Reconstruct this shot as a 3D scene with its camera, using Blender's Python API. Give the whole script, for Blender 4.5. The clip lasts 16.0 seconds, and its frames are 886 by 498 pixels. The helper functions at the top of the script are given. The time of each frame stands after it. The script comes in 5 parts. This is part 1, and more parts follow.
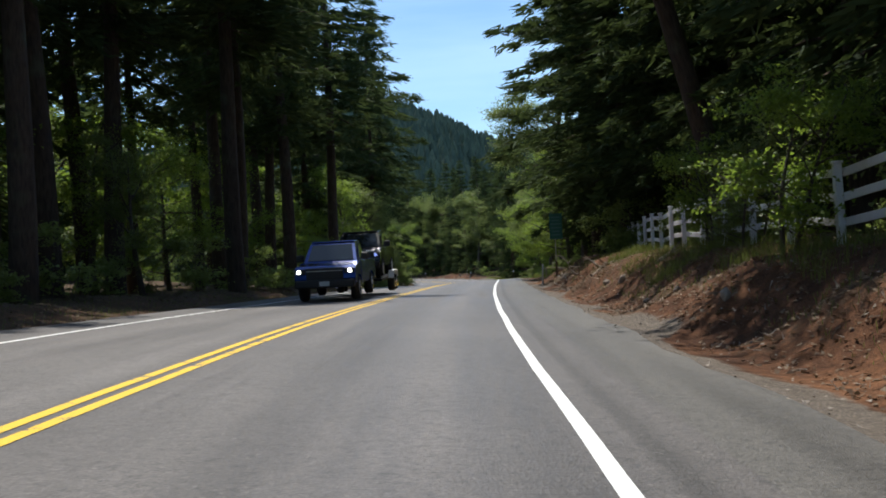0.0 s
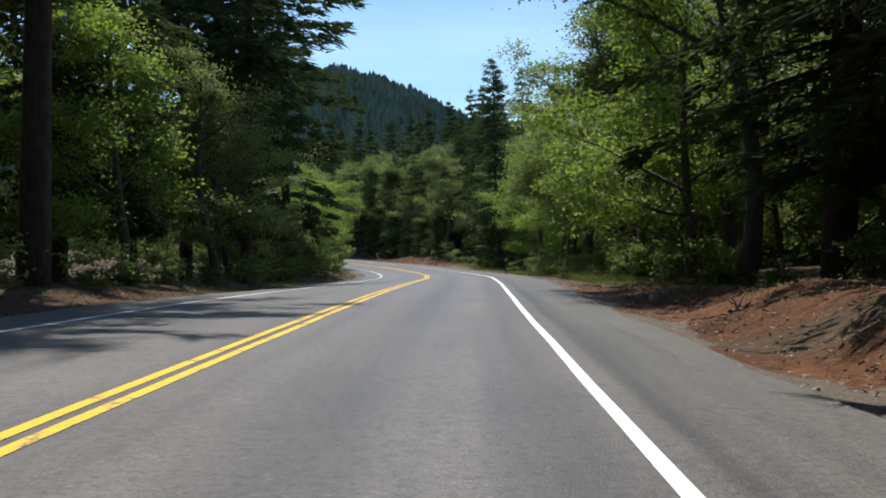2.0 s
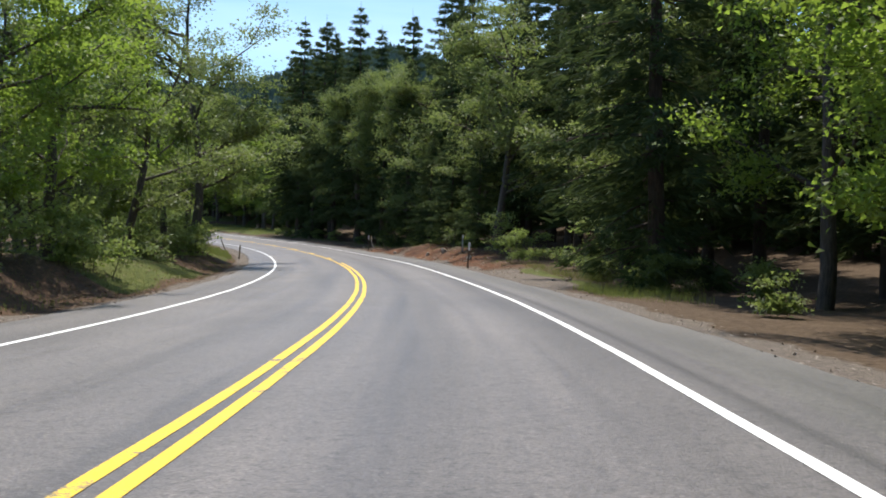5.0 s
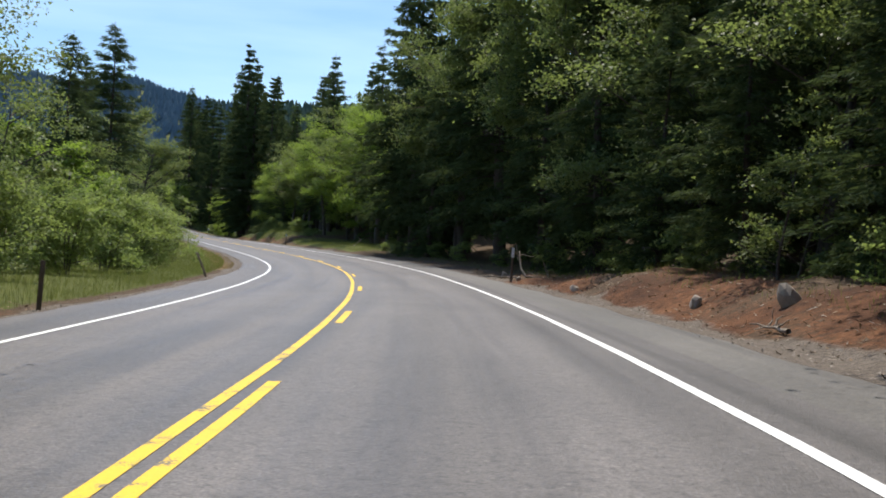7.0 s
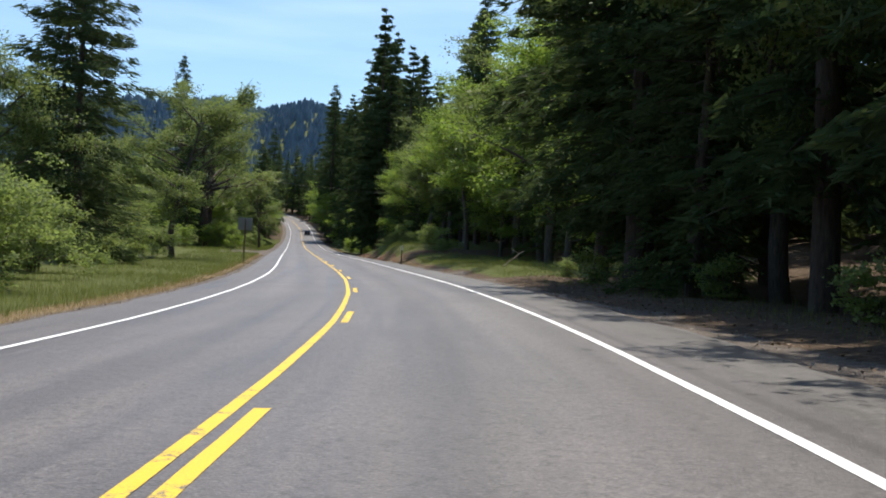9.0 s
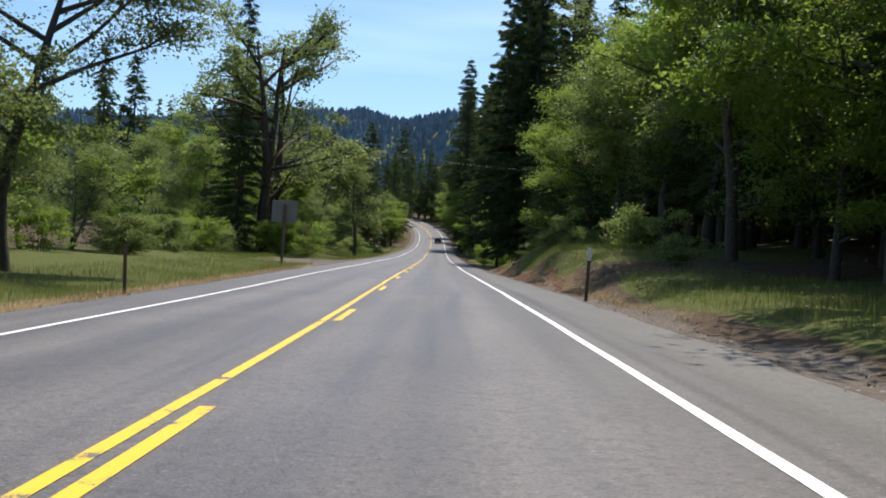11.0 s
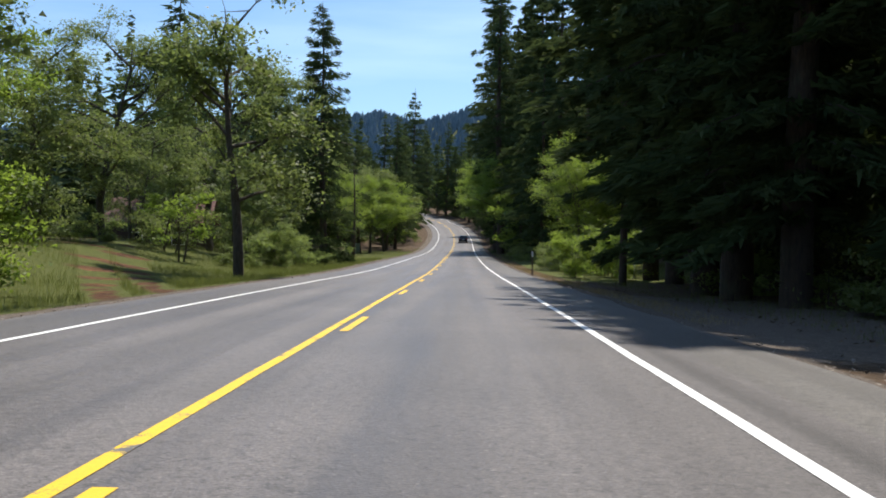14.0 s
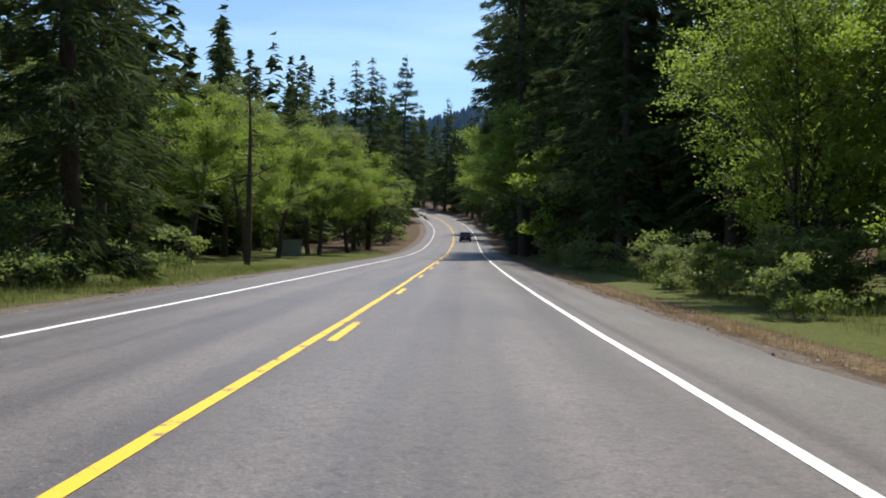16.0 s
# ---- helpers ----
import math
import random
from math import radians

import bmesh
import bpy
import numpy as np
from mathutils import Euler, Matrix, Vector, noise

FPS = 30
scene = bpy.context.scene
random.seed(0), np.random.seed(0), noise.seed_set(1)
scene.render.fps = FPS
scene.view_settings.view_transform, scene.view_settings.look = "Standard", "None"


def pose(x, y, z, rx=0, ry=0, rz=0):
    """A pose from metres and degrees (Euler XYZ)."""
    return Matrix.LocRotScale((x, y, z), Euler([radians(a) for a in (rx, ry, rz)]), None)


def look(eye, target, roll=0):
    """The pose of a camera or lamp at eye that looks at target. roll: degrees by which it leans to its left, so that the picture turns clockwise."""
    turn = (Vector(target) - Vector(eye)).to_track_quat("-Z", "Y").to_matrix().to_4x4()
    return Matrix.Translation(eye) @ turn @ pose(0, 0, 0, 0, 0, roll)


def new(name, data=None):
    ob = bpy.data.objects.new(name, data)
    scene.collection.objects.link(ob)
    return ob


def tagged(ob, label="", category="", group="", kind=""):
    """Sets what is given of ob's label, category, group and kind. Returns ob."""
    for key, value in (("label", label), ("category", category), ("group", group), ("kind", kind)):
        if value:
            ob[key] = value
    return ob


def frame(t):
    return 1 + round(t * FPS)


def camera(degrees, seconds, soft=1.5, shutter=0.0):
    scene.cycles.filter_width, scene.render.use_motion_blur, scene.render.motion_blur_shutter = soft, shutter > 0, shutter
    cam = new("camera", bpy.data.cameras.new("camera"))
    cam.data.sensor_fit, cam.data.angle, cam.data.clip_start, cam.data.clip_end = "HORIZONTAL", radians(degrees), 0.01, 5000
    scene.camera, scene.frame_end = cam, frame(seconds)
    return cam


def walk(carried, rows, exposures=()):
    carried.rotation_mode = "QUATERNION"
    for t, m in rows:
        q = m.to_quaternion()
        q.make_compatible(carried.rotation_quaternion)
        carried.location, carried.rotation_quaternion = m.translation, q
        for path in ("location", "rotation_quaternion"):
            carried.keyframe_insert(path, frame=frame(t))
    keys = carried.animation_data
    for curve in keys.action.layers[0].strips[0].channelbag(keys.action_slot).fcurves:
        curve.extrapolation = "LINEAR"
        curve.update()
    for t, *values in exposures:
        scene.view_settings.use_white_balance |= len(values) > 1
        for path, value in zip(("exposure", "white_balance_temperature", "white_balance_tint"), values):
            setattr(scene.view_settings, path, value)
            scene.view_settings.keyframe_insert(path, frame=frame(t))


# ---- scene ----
cam = camera(48.70, 16.0, soft=1.8)
# seconds, x, y, z, tilt, lean, turn
PATH = [
    (0.0, 2.865, 0.000, 0.948, 89.43, 3.12, 0.00),
    (0.5, 3.028, 12.345, 0.696, 88.87, 2.11, -0.53),
    (1.0, 3.333, 24.676, 0.349, 88.46, 1.50, -1.06),
    (1.5, 3.734, 37.011, -0.053, 88.37, 0.27, -1.63),
    (2.0, 4.315, 49.324, -0.465, 88.26, 0.25, -1.86),
    (2.5, 4.943, 61.625, -0.876, 87.96, 0.37, -1.96),
    (3.0, 5.465, 73.917, -1.303, 87.90, -0.61, -1.94),
    (3.5, 5.985, 86.191, -1.781, 87.75, -1.93, -1.88),
    (4.0, 6.611, 98.393, -2.354, 87.51, -2.34, -1.40),
    (4.5, 7.046, 110.535, -2.968, 87.59, -2.28, -0.31),
    (5.0, 7.172, 122.611, -3.552, 87.82, -2.23, 1.33),
    (5.5, 6.876, 134.609, -4.080, 88.10, -2.23, 3.51),
    (6.0, 6.075, 146.500, -4.555, 88.37, -2.25, 5.99),
    (6.5, 4.868, 158.266, -4.965, 88.49, -2.90, 8.26),
    (7.0, 3.171, 169.998, -5.298, 88.84, -2.73, 10.69),
    (7.5, 0.956, 181.712, -5.600, 88.88, -2.41, 13.35),
    (8.0, -1.818, 193.375, -5.902, 89.17, -2.29, 16.07),
    (8.5, -5.185, 204.957, -6.160, 89.47, -2.92, 18.42),
    (9.0, -9.025, 216.471, -6.375, 89.62, -2.99, 20.59),
    (9.5, -13.356, 227.889, -6.560, 89.71, -3.48, 23.48),
    (10.0, -18.258, 239.140, -6.718, 89.78, -3.71, 25.90),
    (10.5, -23.611, 250.241, -6.860, 89.81, -3.70, 27.68),
    (11.0, -29.293, 261.233, -6.988, 89.83, -3.57, 28.91),
    (11.5, -35.201, 272.161, -7.088, 89.92, -3.47, 29.59),
    (12.0, -41.169, 283.112, -7.163, 89.90, -2.16, 30.06),
    (12.5, -47.309, 294.027, -7.253, 89.85, -1.43, 30.61),
    (13.0, -53.553, 304.956, -7.355, 89.97, -1.64, 30.70),
    (13.5, -59.796, 315.905, -7.471, 89.81, -1.02, 30.65),
    (14.0, -65.996, 326.893, -7.568, 89.99, -0.54, 30.41),
    (14.5, -72.176, 337.910, -7.629, 90.11, -0.60, 30.33),
    (15.0, -78.346, 348.929, -7.682, 90.32, -1.28, 30.30),
    (15.5, -84.583, 359.960, -7.751, 89.99, 0.23, 30.58),
    (16.0, -90.797, 371.000, -7.817, 90.13, -0.65, 30.50),
]
walk(cam, [(t, pose(x, y, z, rx, ry, rz)) for t, x, y, z, rx, ry, rz in PATH],
     [(0.0, 0.1, 6400, 9), (2.0, 0.1, 6400, 9), (3.0, 0.2, 6500, 10), (5.4, 0.36, 6550, 11), (6.0, 0.36, 6550, 11), (6.6, 0.22, 6600, 11), (7.2, 0.18, 6650, 11.5), (16.0, 0.2, 6650, 11.5)])

# ---- light ----
SUN_TURN, SUN_RISE = radians(-12), radians(64)
world = bpy.data.worlds.new("sky")
scene.world = world
world.use_nodes = True
wn, wl = world.node_tree.nodes, world.node_tree.links
sky = wn.new("ShaderNodeTexSky")
sky.sky_type, sky.sun_disc, sky.sun_elevation, sky.sun_rotation = "NISHITA", False, SUN_RISE, SUN_TURN
sky.air_density, sky.dust_density, sky.ozone_density = 1.0, 0.6, 2.0
wco = wn.new("ShaderNodeTexCoord")
wmap = wn.new("ShaderNodeMapping")
wmap.inputs["Scale"].default_value = (1.2, 1.2, 9.0)
wmap.inputs["Rotation"].default_value = (0.05, 0.12, 0.4)
wnoise = wn.new("ShaderNodeTexNoise")
wnoise.inputs["Scale"].default_value, wnoise.inputs["Detail"].default_value = 1.7, 6.0
wramp = wn.new("ShaderNodeValToRGB")
wramp.color_ramp.elements[0].position, wramp.color_ramp.elements[1].position = 0.42, 0.72
wmul = wn.new("ShaderNodeMath")
wmul.operation = "MULTIPLY"
wmul.inputs[1].default_value = 0.34
wmix = wn.new("ShaderNodeMixRGB")
wmix.inputs[2].default_value = (9.0, 9.4, 9.8, 1)
wl.new(wco.outputs["Generated"], wmap.inputs["Vector"])
wl.new(wmap.outputs["Vector"], wnoise.inputs["Vector"])
wl.new(wnoise.outputs[0], wramp.inputs[0])
wl.new(wramp.outputs[0], wmul.inputs[0])
wl.new(wmul.outputs[0], wmix.inputs[0])
wl.new(sky.outputs[0], wmix.inputs[1])
wtint = wn.new("ShaderNodeMixRGB")
wtint.blend_type = "MULTIPLY"
wtint.inputs[0].default_value, wtint.inputs[2].default_value = 1.0, (0.80, 0.98, 1.13, 1)
wl.new(wmix.outputs[0], wtint.inputs[1])
wl.new(wtint.outputs[0], wn["Background"].inputs["Color"])
wn["Background"].inputs["Strength"].default_value = 0.128

sun = new("sun", bpy.data.lights.new("sun", "SUN"))
sun.data.energy, sun.data.angle, sun.data.color = 5.0, radians(0.53), (1.0, 0.95, 0.86)
toward = Vector((math.sin(SUN_TURN) * math.cos(SUN_RISE), math.cos(SUN_TURN) * math.cos(SUN_RISE), math.sin(SUN_RISE)))
sun.matrix_world = look(toward * 200, (0, 0, 0))

# ---- the road's line: every 15 m its bend (1/km), its climb and its cross fall (%) ----
CURVE = [-2.32, -1.99, -1.65, -1.07, -0.59, -0.38, -0.39, 0.24, 1.39, 2.37, 3.45, 3.93, 3.74, 3.57, 3.24, 3.75, 4.52, 3.72, 2.54, 1.61, 0.64, -0.18, 0.09, -0.17, -0.10, 0.14, -0.01, 0.11, 0.01, -0.01, -0.02, -0.11, -0.07, -0.02, -0.04, -0.06, 0.06, 0.24, 0.51, 1.03, 1.87, 2.86, 3.87, 4.89]
GRADE = [-0.53, -1.61, -2.69, -3.44, -3.42, -3.45, -3.81, -4.49, -5.08, -4.90, -4.33, -3.84, -3.08, -2.51, -2.45, -1.94, -1.74, -1.37, -1.14, -0.98, -0.65, -0.52, -0.61, -0.83, -0.56, -0.32, -0.50, -0.62, -0.01, 0.48, 0.74, 0.87, 0.97, 1.20, 1.66, 2.41, 3.39, 4.54, 5.75, 6.90, 7.89, 8.71, 9.41, 10.08]
BANK = [7.84, 6.61, 4.93, 3.05, 2.29, 1.79, 0.66, -2.52, -3.37, -3.09, -3.00, -3.03, -2.86, -3.75, -2.73, -2.60, -3.42, -4.36, -4.35, -3.95, -3.62, -3.29, -1.70, -0.68, 0.54, 0.96, 1.17, 1.32, 1.34, 2.11, 2.31, 1.84, 1.00, 0.19, -0.32, -0.49, -0.40, -0.10, 0.28, 0.65, 0.90, 1.03, 1.07, 1.04]
STEP_S = np.arange(-120.0, 761.0, 1.0)
KNOT_S = -20.0 + 15.0 * np.arange(len(CURVE))
bend = np.interp(STEP_S, KNOT_S, CURVE, left=CURVE[0]) / 1000
climb = np.interp(STEP_S, KNOT_S, GRADE) / 100
fall = np.interp(STEP_S, KNOT_S, BANK) / 100


def summed(a):
    c = np.concatenate([[0], np.cumsum((a[1:] + a[:-1]) / 2)])
    return c - c[120]


turn_s = summed(bend)
line_x, line_y, line_z = summed(-np.sin(turn_s)), summed(np.cos(turn_s)), summed(climb)


def along(s, table):
    return np.interp(s, STEP_S, table)


def on_road(s, u, up=0.0):
    """World place at s metres along the centre line, u metres right of it, on the road's plane."""
    s, u = np.asarray(s, float), np.asarray(u, float)
    th = along(s, turn_s)
    return np.stack([along(s, line_x) + np.cos(th) * u, along(s, line_y) + np.sin(th) * u,
                     along(s, line_z) - along(s, fall) * np.clip(u, -7, 7) + up], -1)


EDGE_L, EDGE_R = -5.1, 5.45
BANK_R = ((-60, 1.5), (0, 1.5), (20, 1.45), (35, 1.55), (50, 1.6), (58, 1.2), (66, 0.8), (74, 0.35), (82, 0.05), (120, -0.25), (150, -0.1),
          (166, 0.1), (176, 0.5), (186, 0.95), (197, 1.0), (206, 0.5), (216, 0.15), (258, 0.2), (270, 0.7), (282, 0.55), (290, 0.45),
          (298, 0.9), (308, 1.9), (324, 2.1), (336, 1.7), (344, 1.3), (349, 0.8), (354, 0.0), (376, -0.1), (400, -0.1), (440, 0.2), (700, 0.4))
BANK_L = ((-60, 0.5), (60, 0.5), (95, 0.35), (112, 0.1), (120, 0.7), (132, 1.2), (150, 1.0), (160, 0.8), (184, 0.9), (194, 0.25), (210, 0.0),
          (286, 0.0), (300, 0.05), (345, 0.05), (352, -0.2), (400, -0.1), (480, 0.1), (700, 0.3))


def smooth(a, b, x):
    f = np.clip((x - a) / (b - a), 0, 1)
    return f * f * (3 - 2 * f)


def rough(x, y, size, seed=0.0):
    """Soft waves that never quite repeat, about -1 to 1."""
    x, y = np.asarray(x) / size + seed * 7.31, np.asarray(y) / size - seed * 3.17
    return (np.sin(x * 1.3 + 1.7 * np.sin(y * 0.9)) + np.sin(y * 1.7 + 1.3 * np.sin(x * 1.1 + 2)) + np.sin((x + y) * 2.3 + np.sin(x * 2.9 - y))) / 3


def bank_height(s, right):
    t = np.array(BANK_R if right else BANK_L)
    return np.interp(s, t[:, 0], t[:, 1])


def rise(s, u):
    """Height of the ground over the road's plane."""
    s, u = np.broadcast_arrays(np.asarray(s, float), np.asarray(u, float))
    right = u > 0
    out = np.where(right, u - EDGE_R, EDGE_L - u)
    hgt = np.where(right, bank_height(s, True), bank_height(s, False))
    wob = 0.8 * rough(s, u * 0.3, 3.1) + 0.35 * rough(s, u, 1.1, 2)
    z = -0.05 - 0.06 * smooth(0.1, 0.9, out) + hgt * (0.75 * smooth(0.7, 3.4, out + wob * np.clip(hgt, 0, 1)) + 0.25 * smooth(0.9, 5.5, out))
    z = z - 0.12 * np.clip(hgt, 0, 1.2) * smooth(0.9, 1.6, out) * (1 - smooth(2.8, 4.2, out)) * np.maximum(0, rough(s * 1.6, u * 0.5, 0.9, 5))
    z = z + smooth(0.5, 3, out) * (0.10 * rough(s, u, 1.6) + 0.05 * rough(s, u, 0.6, 1)) * np.clip(0.4 + np.abs(hgt), 0.3, 1.3)
    far = np.clip(out - 8, 0, None)
    slope = np.where(right, 0.10 + 0.10 * smooth(120, 200, s) * (1 - smooth(250, 300, s)), 0.03 + 0.05 * (1 - smooth(60, 140, s)))
    z = z + slope * np.minimum(far, 60) + 0.5 * rough(s, u, 11, 3) * smooth(6, 20, out)
    lawn = smooth(368, 380, s) * (1 - smooth(408, 424, s))
    z = z + np.where(right, 0.0, 1.5 * lawn * smooth(2.5, 15, out))
    inside = (u > EDGE_L + 0.15) & (u < EDGE_R - 0.15)
    return np.where(inside, -0.35, np.where(out < 0.02, -0.02 - 0.3 * (out < -0.1), z))


def ground_at(s, u, up=0.0):
    p = on_road(s, u)
    p[..., 2] += rise(s, u) + up
    return p

# ---- materials ----
def material(name, build):
    m = bpy.data.materials.new(name)
    m.use_nodes = True
    n, l = m.node_tree.nodes, m.node_tree.links
    build(n, l, n["Principled BSDF"])
    return m


def node(n, l, kind, ins=(), **props):
    a = n.new(kind)
    for k, v in props.items():
        setattr(a, k, v)
    for k, v in ins:
        if isinstance(v, bpy.types.NodeSocket):
            l.new(v, a.inputs[k])
        else:
            a.inputs[k].default_value = v
    return a


def ramp(n, l, fac, stops):
    r = n.new("ShaderNodeValToRGB")
    e = r.color_ramp.elements
    e.remove(e[1])
    e[0].position, e[0].color = stops[0][0], (*stops[0][1], 1)
    for p, c in stops[1:]:
        e.new(p).color = (*c, 1)
    l.new(fac, r.inputs[0])
    return r.outputs[0]


def fade(n, l, fac, a, b, kind="MIX"):
    m = n.new("ShaderNodeMixRGB")
    m.blend_type = kind
    for sock, v in zip(m.inputs, (fac, a, b)):
        if isinstance(v, bpy.types.NodeSocket):
            l.new(v, sock)
        else:
            sock.default_value = v if not isinstance(v, tuple) else (*v, 1)
    return m.outputs[0]


def speck(n, l, scale, detail=4.0, rough_=0.6, vec=None):
    t = n.new("ShaderNodeTexNoise")
    t.inputs["Scale"].default_value, t.inputs["Detail"].default_value, t.inputs["Roughness"].default_value = scale, detail, rough_
    if vec is not None:
        l.new(vec, t.inputs["Vector"])
    return t.outputs[0]


def relief(n, l, height, strength, distance, shader):
    b = n.new("ShaderNodeBump")
    b.inputs["Strength"].default_value, b.inputs["Distance"].default_value = strength, distance
    l.new(height, b.inputs["Height"])
    l.new(b.outputs[0], shader.inputs["Normal"])


def place_of(n):
    return n.new("ShaderNodeTexCoord").outputs["Object"]


def value_of(n, name):
    a = n.new("ShaderNodeAttribute")
    a.attribute_name = name
    return a.outputs["Fac"]


def calc(n, l, op, a, b=0.0):
    m = n.new("ShaderNodeMath")
    m.operation = op
    for sock, v in zip(m.inputs, (a, b)):
        if isinstance(v, bpy.types.NodeSocket):
            l.new(v, sock)
        else:
            sock.default_value = v
    return m.outputs[0]


def make_asphalt(n, l, p):
    vec = place_of(n)
    across, length = value_of(n, "across"), value_of(n, "length")
    fine = speck(n, l, 38, 5, 0.8, vec)
    stone = n.new("ShaderNodeTexVoronoi")
    stone.inputs["Scale"].default_value = 45
    l.new(vec, stone.inputs["Vector"])
    streak = n.new("ShaderNodeCombineXYZ")
    l.new(across, streak.inputs[0])
    l.new(calc(n, l, "MULTIPLY", length, 0.035), streak.inputs[1])
    long_ = speck(n, l, 1.3, 5, 0.6, streak.outputs[0])
    patch = speck(n, l, 0.35, 4, 0.6, vec)
    half = calc(n, l, "ADD", calc(n, l, "MULTIPLY", across, 0.05), 0.5)
    stops = [(0.245, 0.46), (0.30, 0.42), (0.33, 0.47), (0.385, 0.56), (0.42, 0.44), (0.47, 0.54), (0.50, 0.44), (0.53, 0.53), (0.580, 0.38), (0.62, 0.55),
             (0.643, 0.50), (0.656, 0.41), (0.690, 0.43), (0.6965, 0.43), (0.6995, 0.22), (0.7035, 0.24), (0.7075, 0.38), (0.722, 0.43), (0.78, 0.44)]
    zone = ramp(n, l, calc(n, l, "ADD", half, calc(n, l, "MULTIPLY", calc(n, l, "SUBTRACT", long_, 0.5), 0.012)), [(pos, (v, v, v)) for pos, v in stops])
    base = fade(n, l, 1.0, (0.227, 0.208, 0.203), zone, "MULTIPLY")
    base = fade(n, l, calc(n, l, "GREATER_THAN", across, 4.4), base, fade(n, l, 1.0, (0.225, 0.212, 0.195), zone, "MULTIPLY"))
    base = fade(n, l, 1.0, base, ramp(n, l, long_, [(0.3, (0.66, 0.66, 0.67)), (0.7, (1.22, 1.21, 1.19))]), "MULTIPLY")
    base = fade(n, l, 1.0, base, ramp(n, l, patch, [(0.3, (0.84, 0.84, 0.85)), (0.7, (1.12, 1.11, 1.1))]), "MULTIPLY")
    base = fade(n, l, 1.0, base, ramp(n, l, fine, [(0.28, (0.26, 0.26, 0.27)), (0.5, (0.98, 0.98, 0.98)), (0.72, (1.75, 1.72, 1.68))]), "MULTIPLY")
    pits = speck(n, l, 11, 3, 0.7, vec)
    base = fade(n, l, 1.0, base, ramp(n, l, pits, [(0.33, (0.62, 0.62, 0.63)), (0.48, (1.0, 1.0, 1.0)), (0.7, (1.12, 1.11, 1.1))]), "MULTIPLY")
    pale = ramp(n, l, stone.outputs["Color"], [(0.86, (0, 0, 0)), (0.93, (1, 1, 1))])
    base = fade(n, l, calc(n, l, "MULTIPLY", pale, 0.35), base, (0.27, 0.25, 0.23))
    l.new(base, p.inputs["Base Color"])
    l.new(ramp(n, l, long_, [(0.3, (0.47, 0.47, 0.47)), (0.7, (0.66, 0.66, 0.66))]), p.inputs["Roughness"])
    p.inputs["Specular IOR Level"].default_value = 0.5
    relief(n, l, calc(n, l, "ADD", fine, stone.outputs["Distance"]), 0.35, 0.01, p)


def make_paint(colour, wear):
    def build(n, l, p):
        vec = place_of(n)
        grit = speck(n, l, 55, 4, 0.75, vec)
        worn = speck(n, l, 2.6, 6, 0.7, vec)
        keep = ramp(n, l, calc(n, l, "ADD", calc(n, l, "MULTIPLY", worn, 0.75), calc(n, l, "MULTIPLY", grit, 0.35)), [(wear, (0, 0, 0)), (wear + 0.05, (1, 1, 1))])
        c = fade(n, l, keep, (0.11, 0.105, 0.1), fade(n, l, 0.3, colour, grit, "OVERLAY"))
        l.new(c, p.inputs["Base Color"])
        p.inputs["Roughness"].default_value = 0.6
        relief(n, l, grit, 0.3, 0.006, p)
    return build


def make_ground(n, l, p):
    vec = place_of(n)
    a, b, c = speck(n, l, 0.5, 6, 0.65, vec), speck(n, l, 6, 5, 0.7, vec), speck(n, l, 40, 4, 0.7, vec)
    litter = ramp(n, l, b, [(0.3, (0.05, 0.034, 0.022)), (0.5, (0.095, 0.065, 0.042)), (0.72, (0.17, 0.125, 0.085))])
    soil = ramp(n, l, a, [(0.3, (0.055, 0.028, 0.018)), (0.5, (0.115, 0.053, 0.028)), (0.7, (0.20, 0.095, 0.048))])
    soil = fade(n, l, 1.0, soil, ramp(n, l, b, [(0.25, (0.4, 0.4, 0.4)), (0.5, (0.95, 0.95, 0.95)), (0.75, (1.5, 1.45, 1.4))]), "MULTIPLY")
    grass = ramp(n, l, b, [(0.3, (0.05, 0.062, 0.016)), (0.55, (0.10, 0.115, 0.03)), (0.75, (0.18, 0.16, 0.065))])
    stones = n.new("ShaderNodeTexVoronoi")
    stones.inputs["Scale"].default_value = 60
    l.new(vec, stones.inputs["Vector"])
    gravel = fade(n, l, 1.0, ramp(n, l, stones.outputs["Color"], [(0.2, (0.11, 0.094, 0.08)), (0.8, (0.21, 0.18, 0.153))]), ramp(n, l, b, [(0.3, (0.7, 0.68, 0.66)), (0.7, (1.15, 1.12, 1.1))]), "MULTIPLY")
    straw = ramp(n, l, c, [(0.3, (0.15, 0.105, 0.055)), (0.7, (0.29, 0.21, 0.11))])

    def edge(name):
        mixed = calc(n, l, "ADD", value_of(n, name), calc(n, l, "MULTIPLY", calc(n, l, "SUBTRACT", b, 0.5), 0.9))
        return ramp(n, l, mixed, [(0.38, (0, 0, 0)), (0.62, (1, 1, 1))])
    col = fade(n, l, edge("soil"), litter, soil)
    col = fade(n, l, edge("grass"), col, grass)
    col = fade(n, l, edge("straw"), col, straw)
    col = fade(n, l, edge("gravel"), col, gravel)
    col = fade(n, l, 1.0, col, ramp(n, l, c, [(0.3, (0.5, 0.5, 0.5)), (0.5, (0.95, 0.95, 0.95)), (0.72, (1.45, 1.45, 1.4))]), "MULTIPLY")
    l.new(col, p.inputs["Base Color"])
    p.inputs["Roughness"].default_value = 0.95
    p.inputs["Specular IOR Level"].default_value = 0.15
    relief(n, l, calc(n, l, "ADD", b, calc(n, l, "MULTIPLY", c, 0.5)), 0.7, 0.06, p)


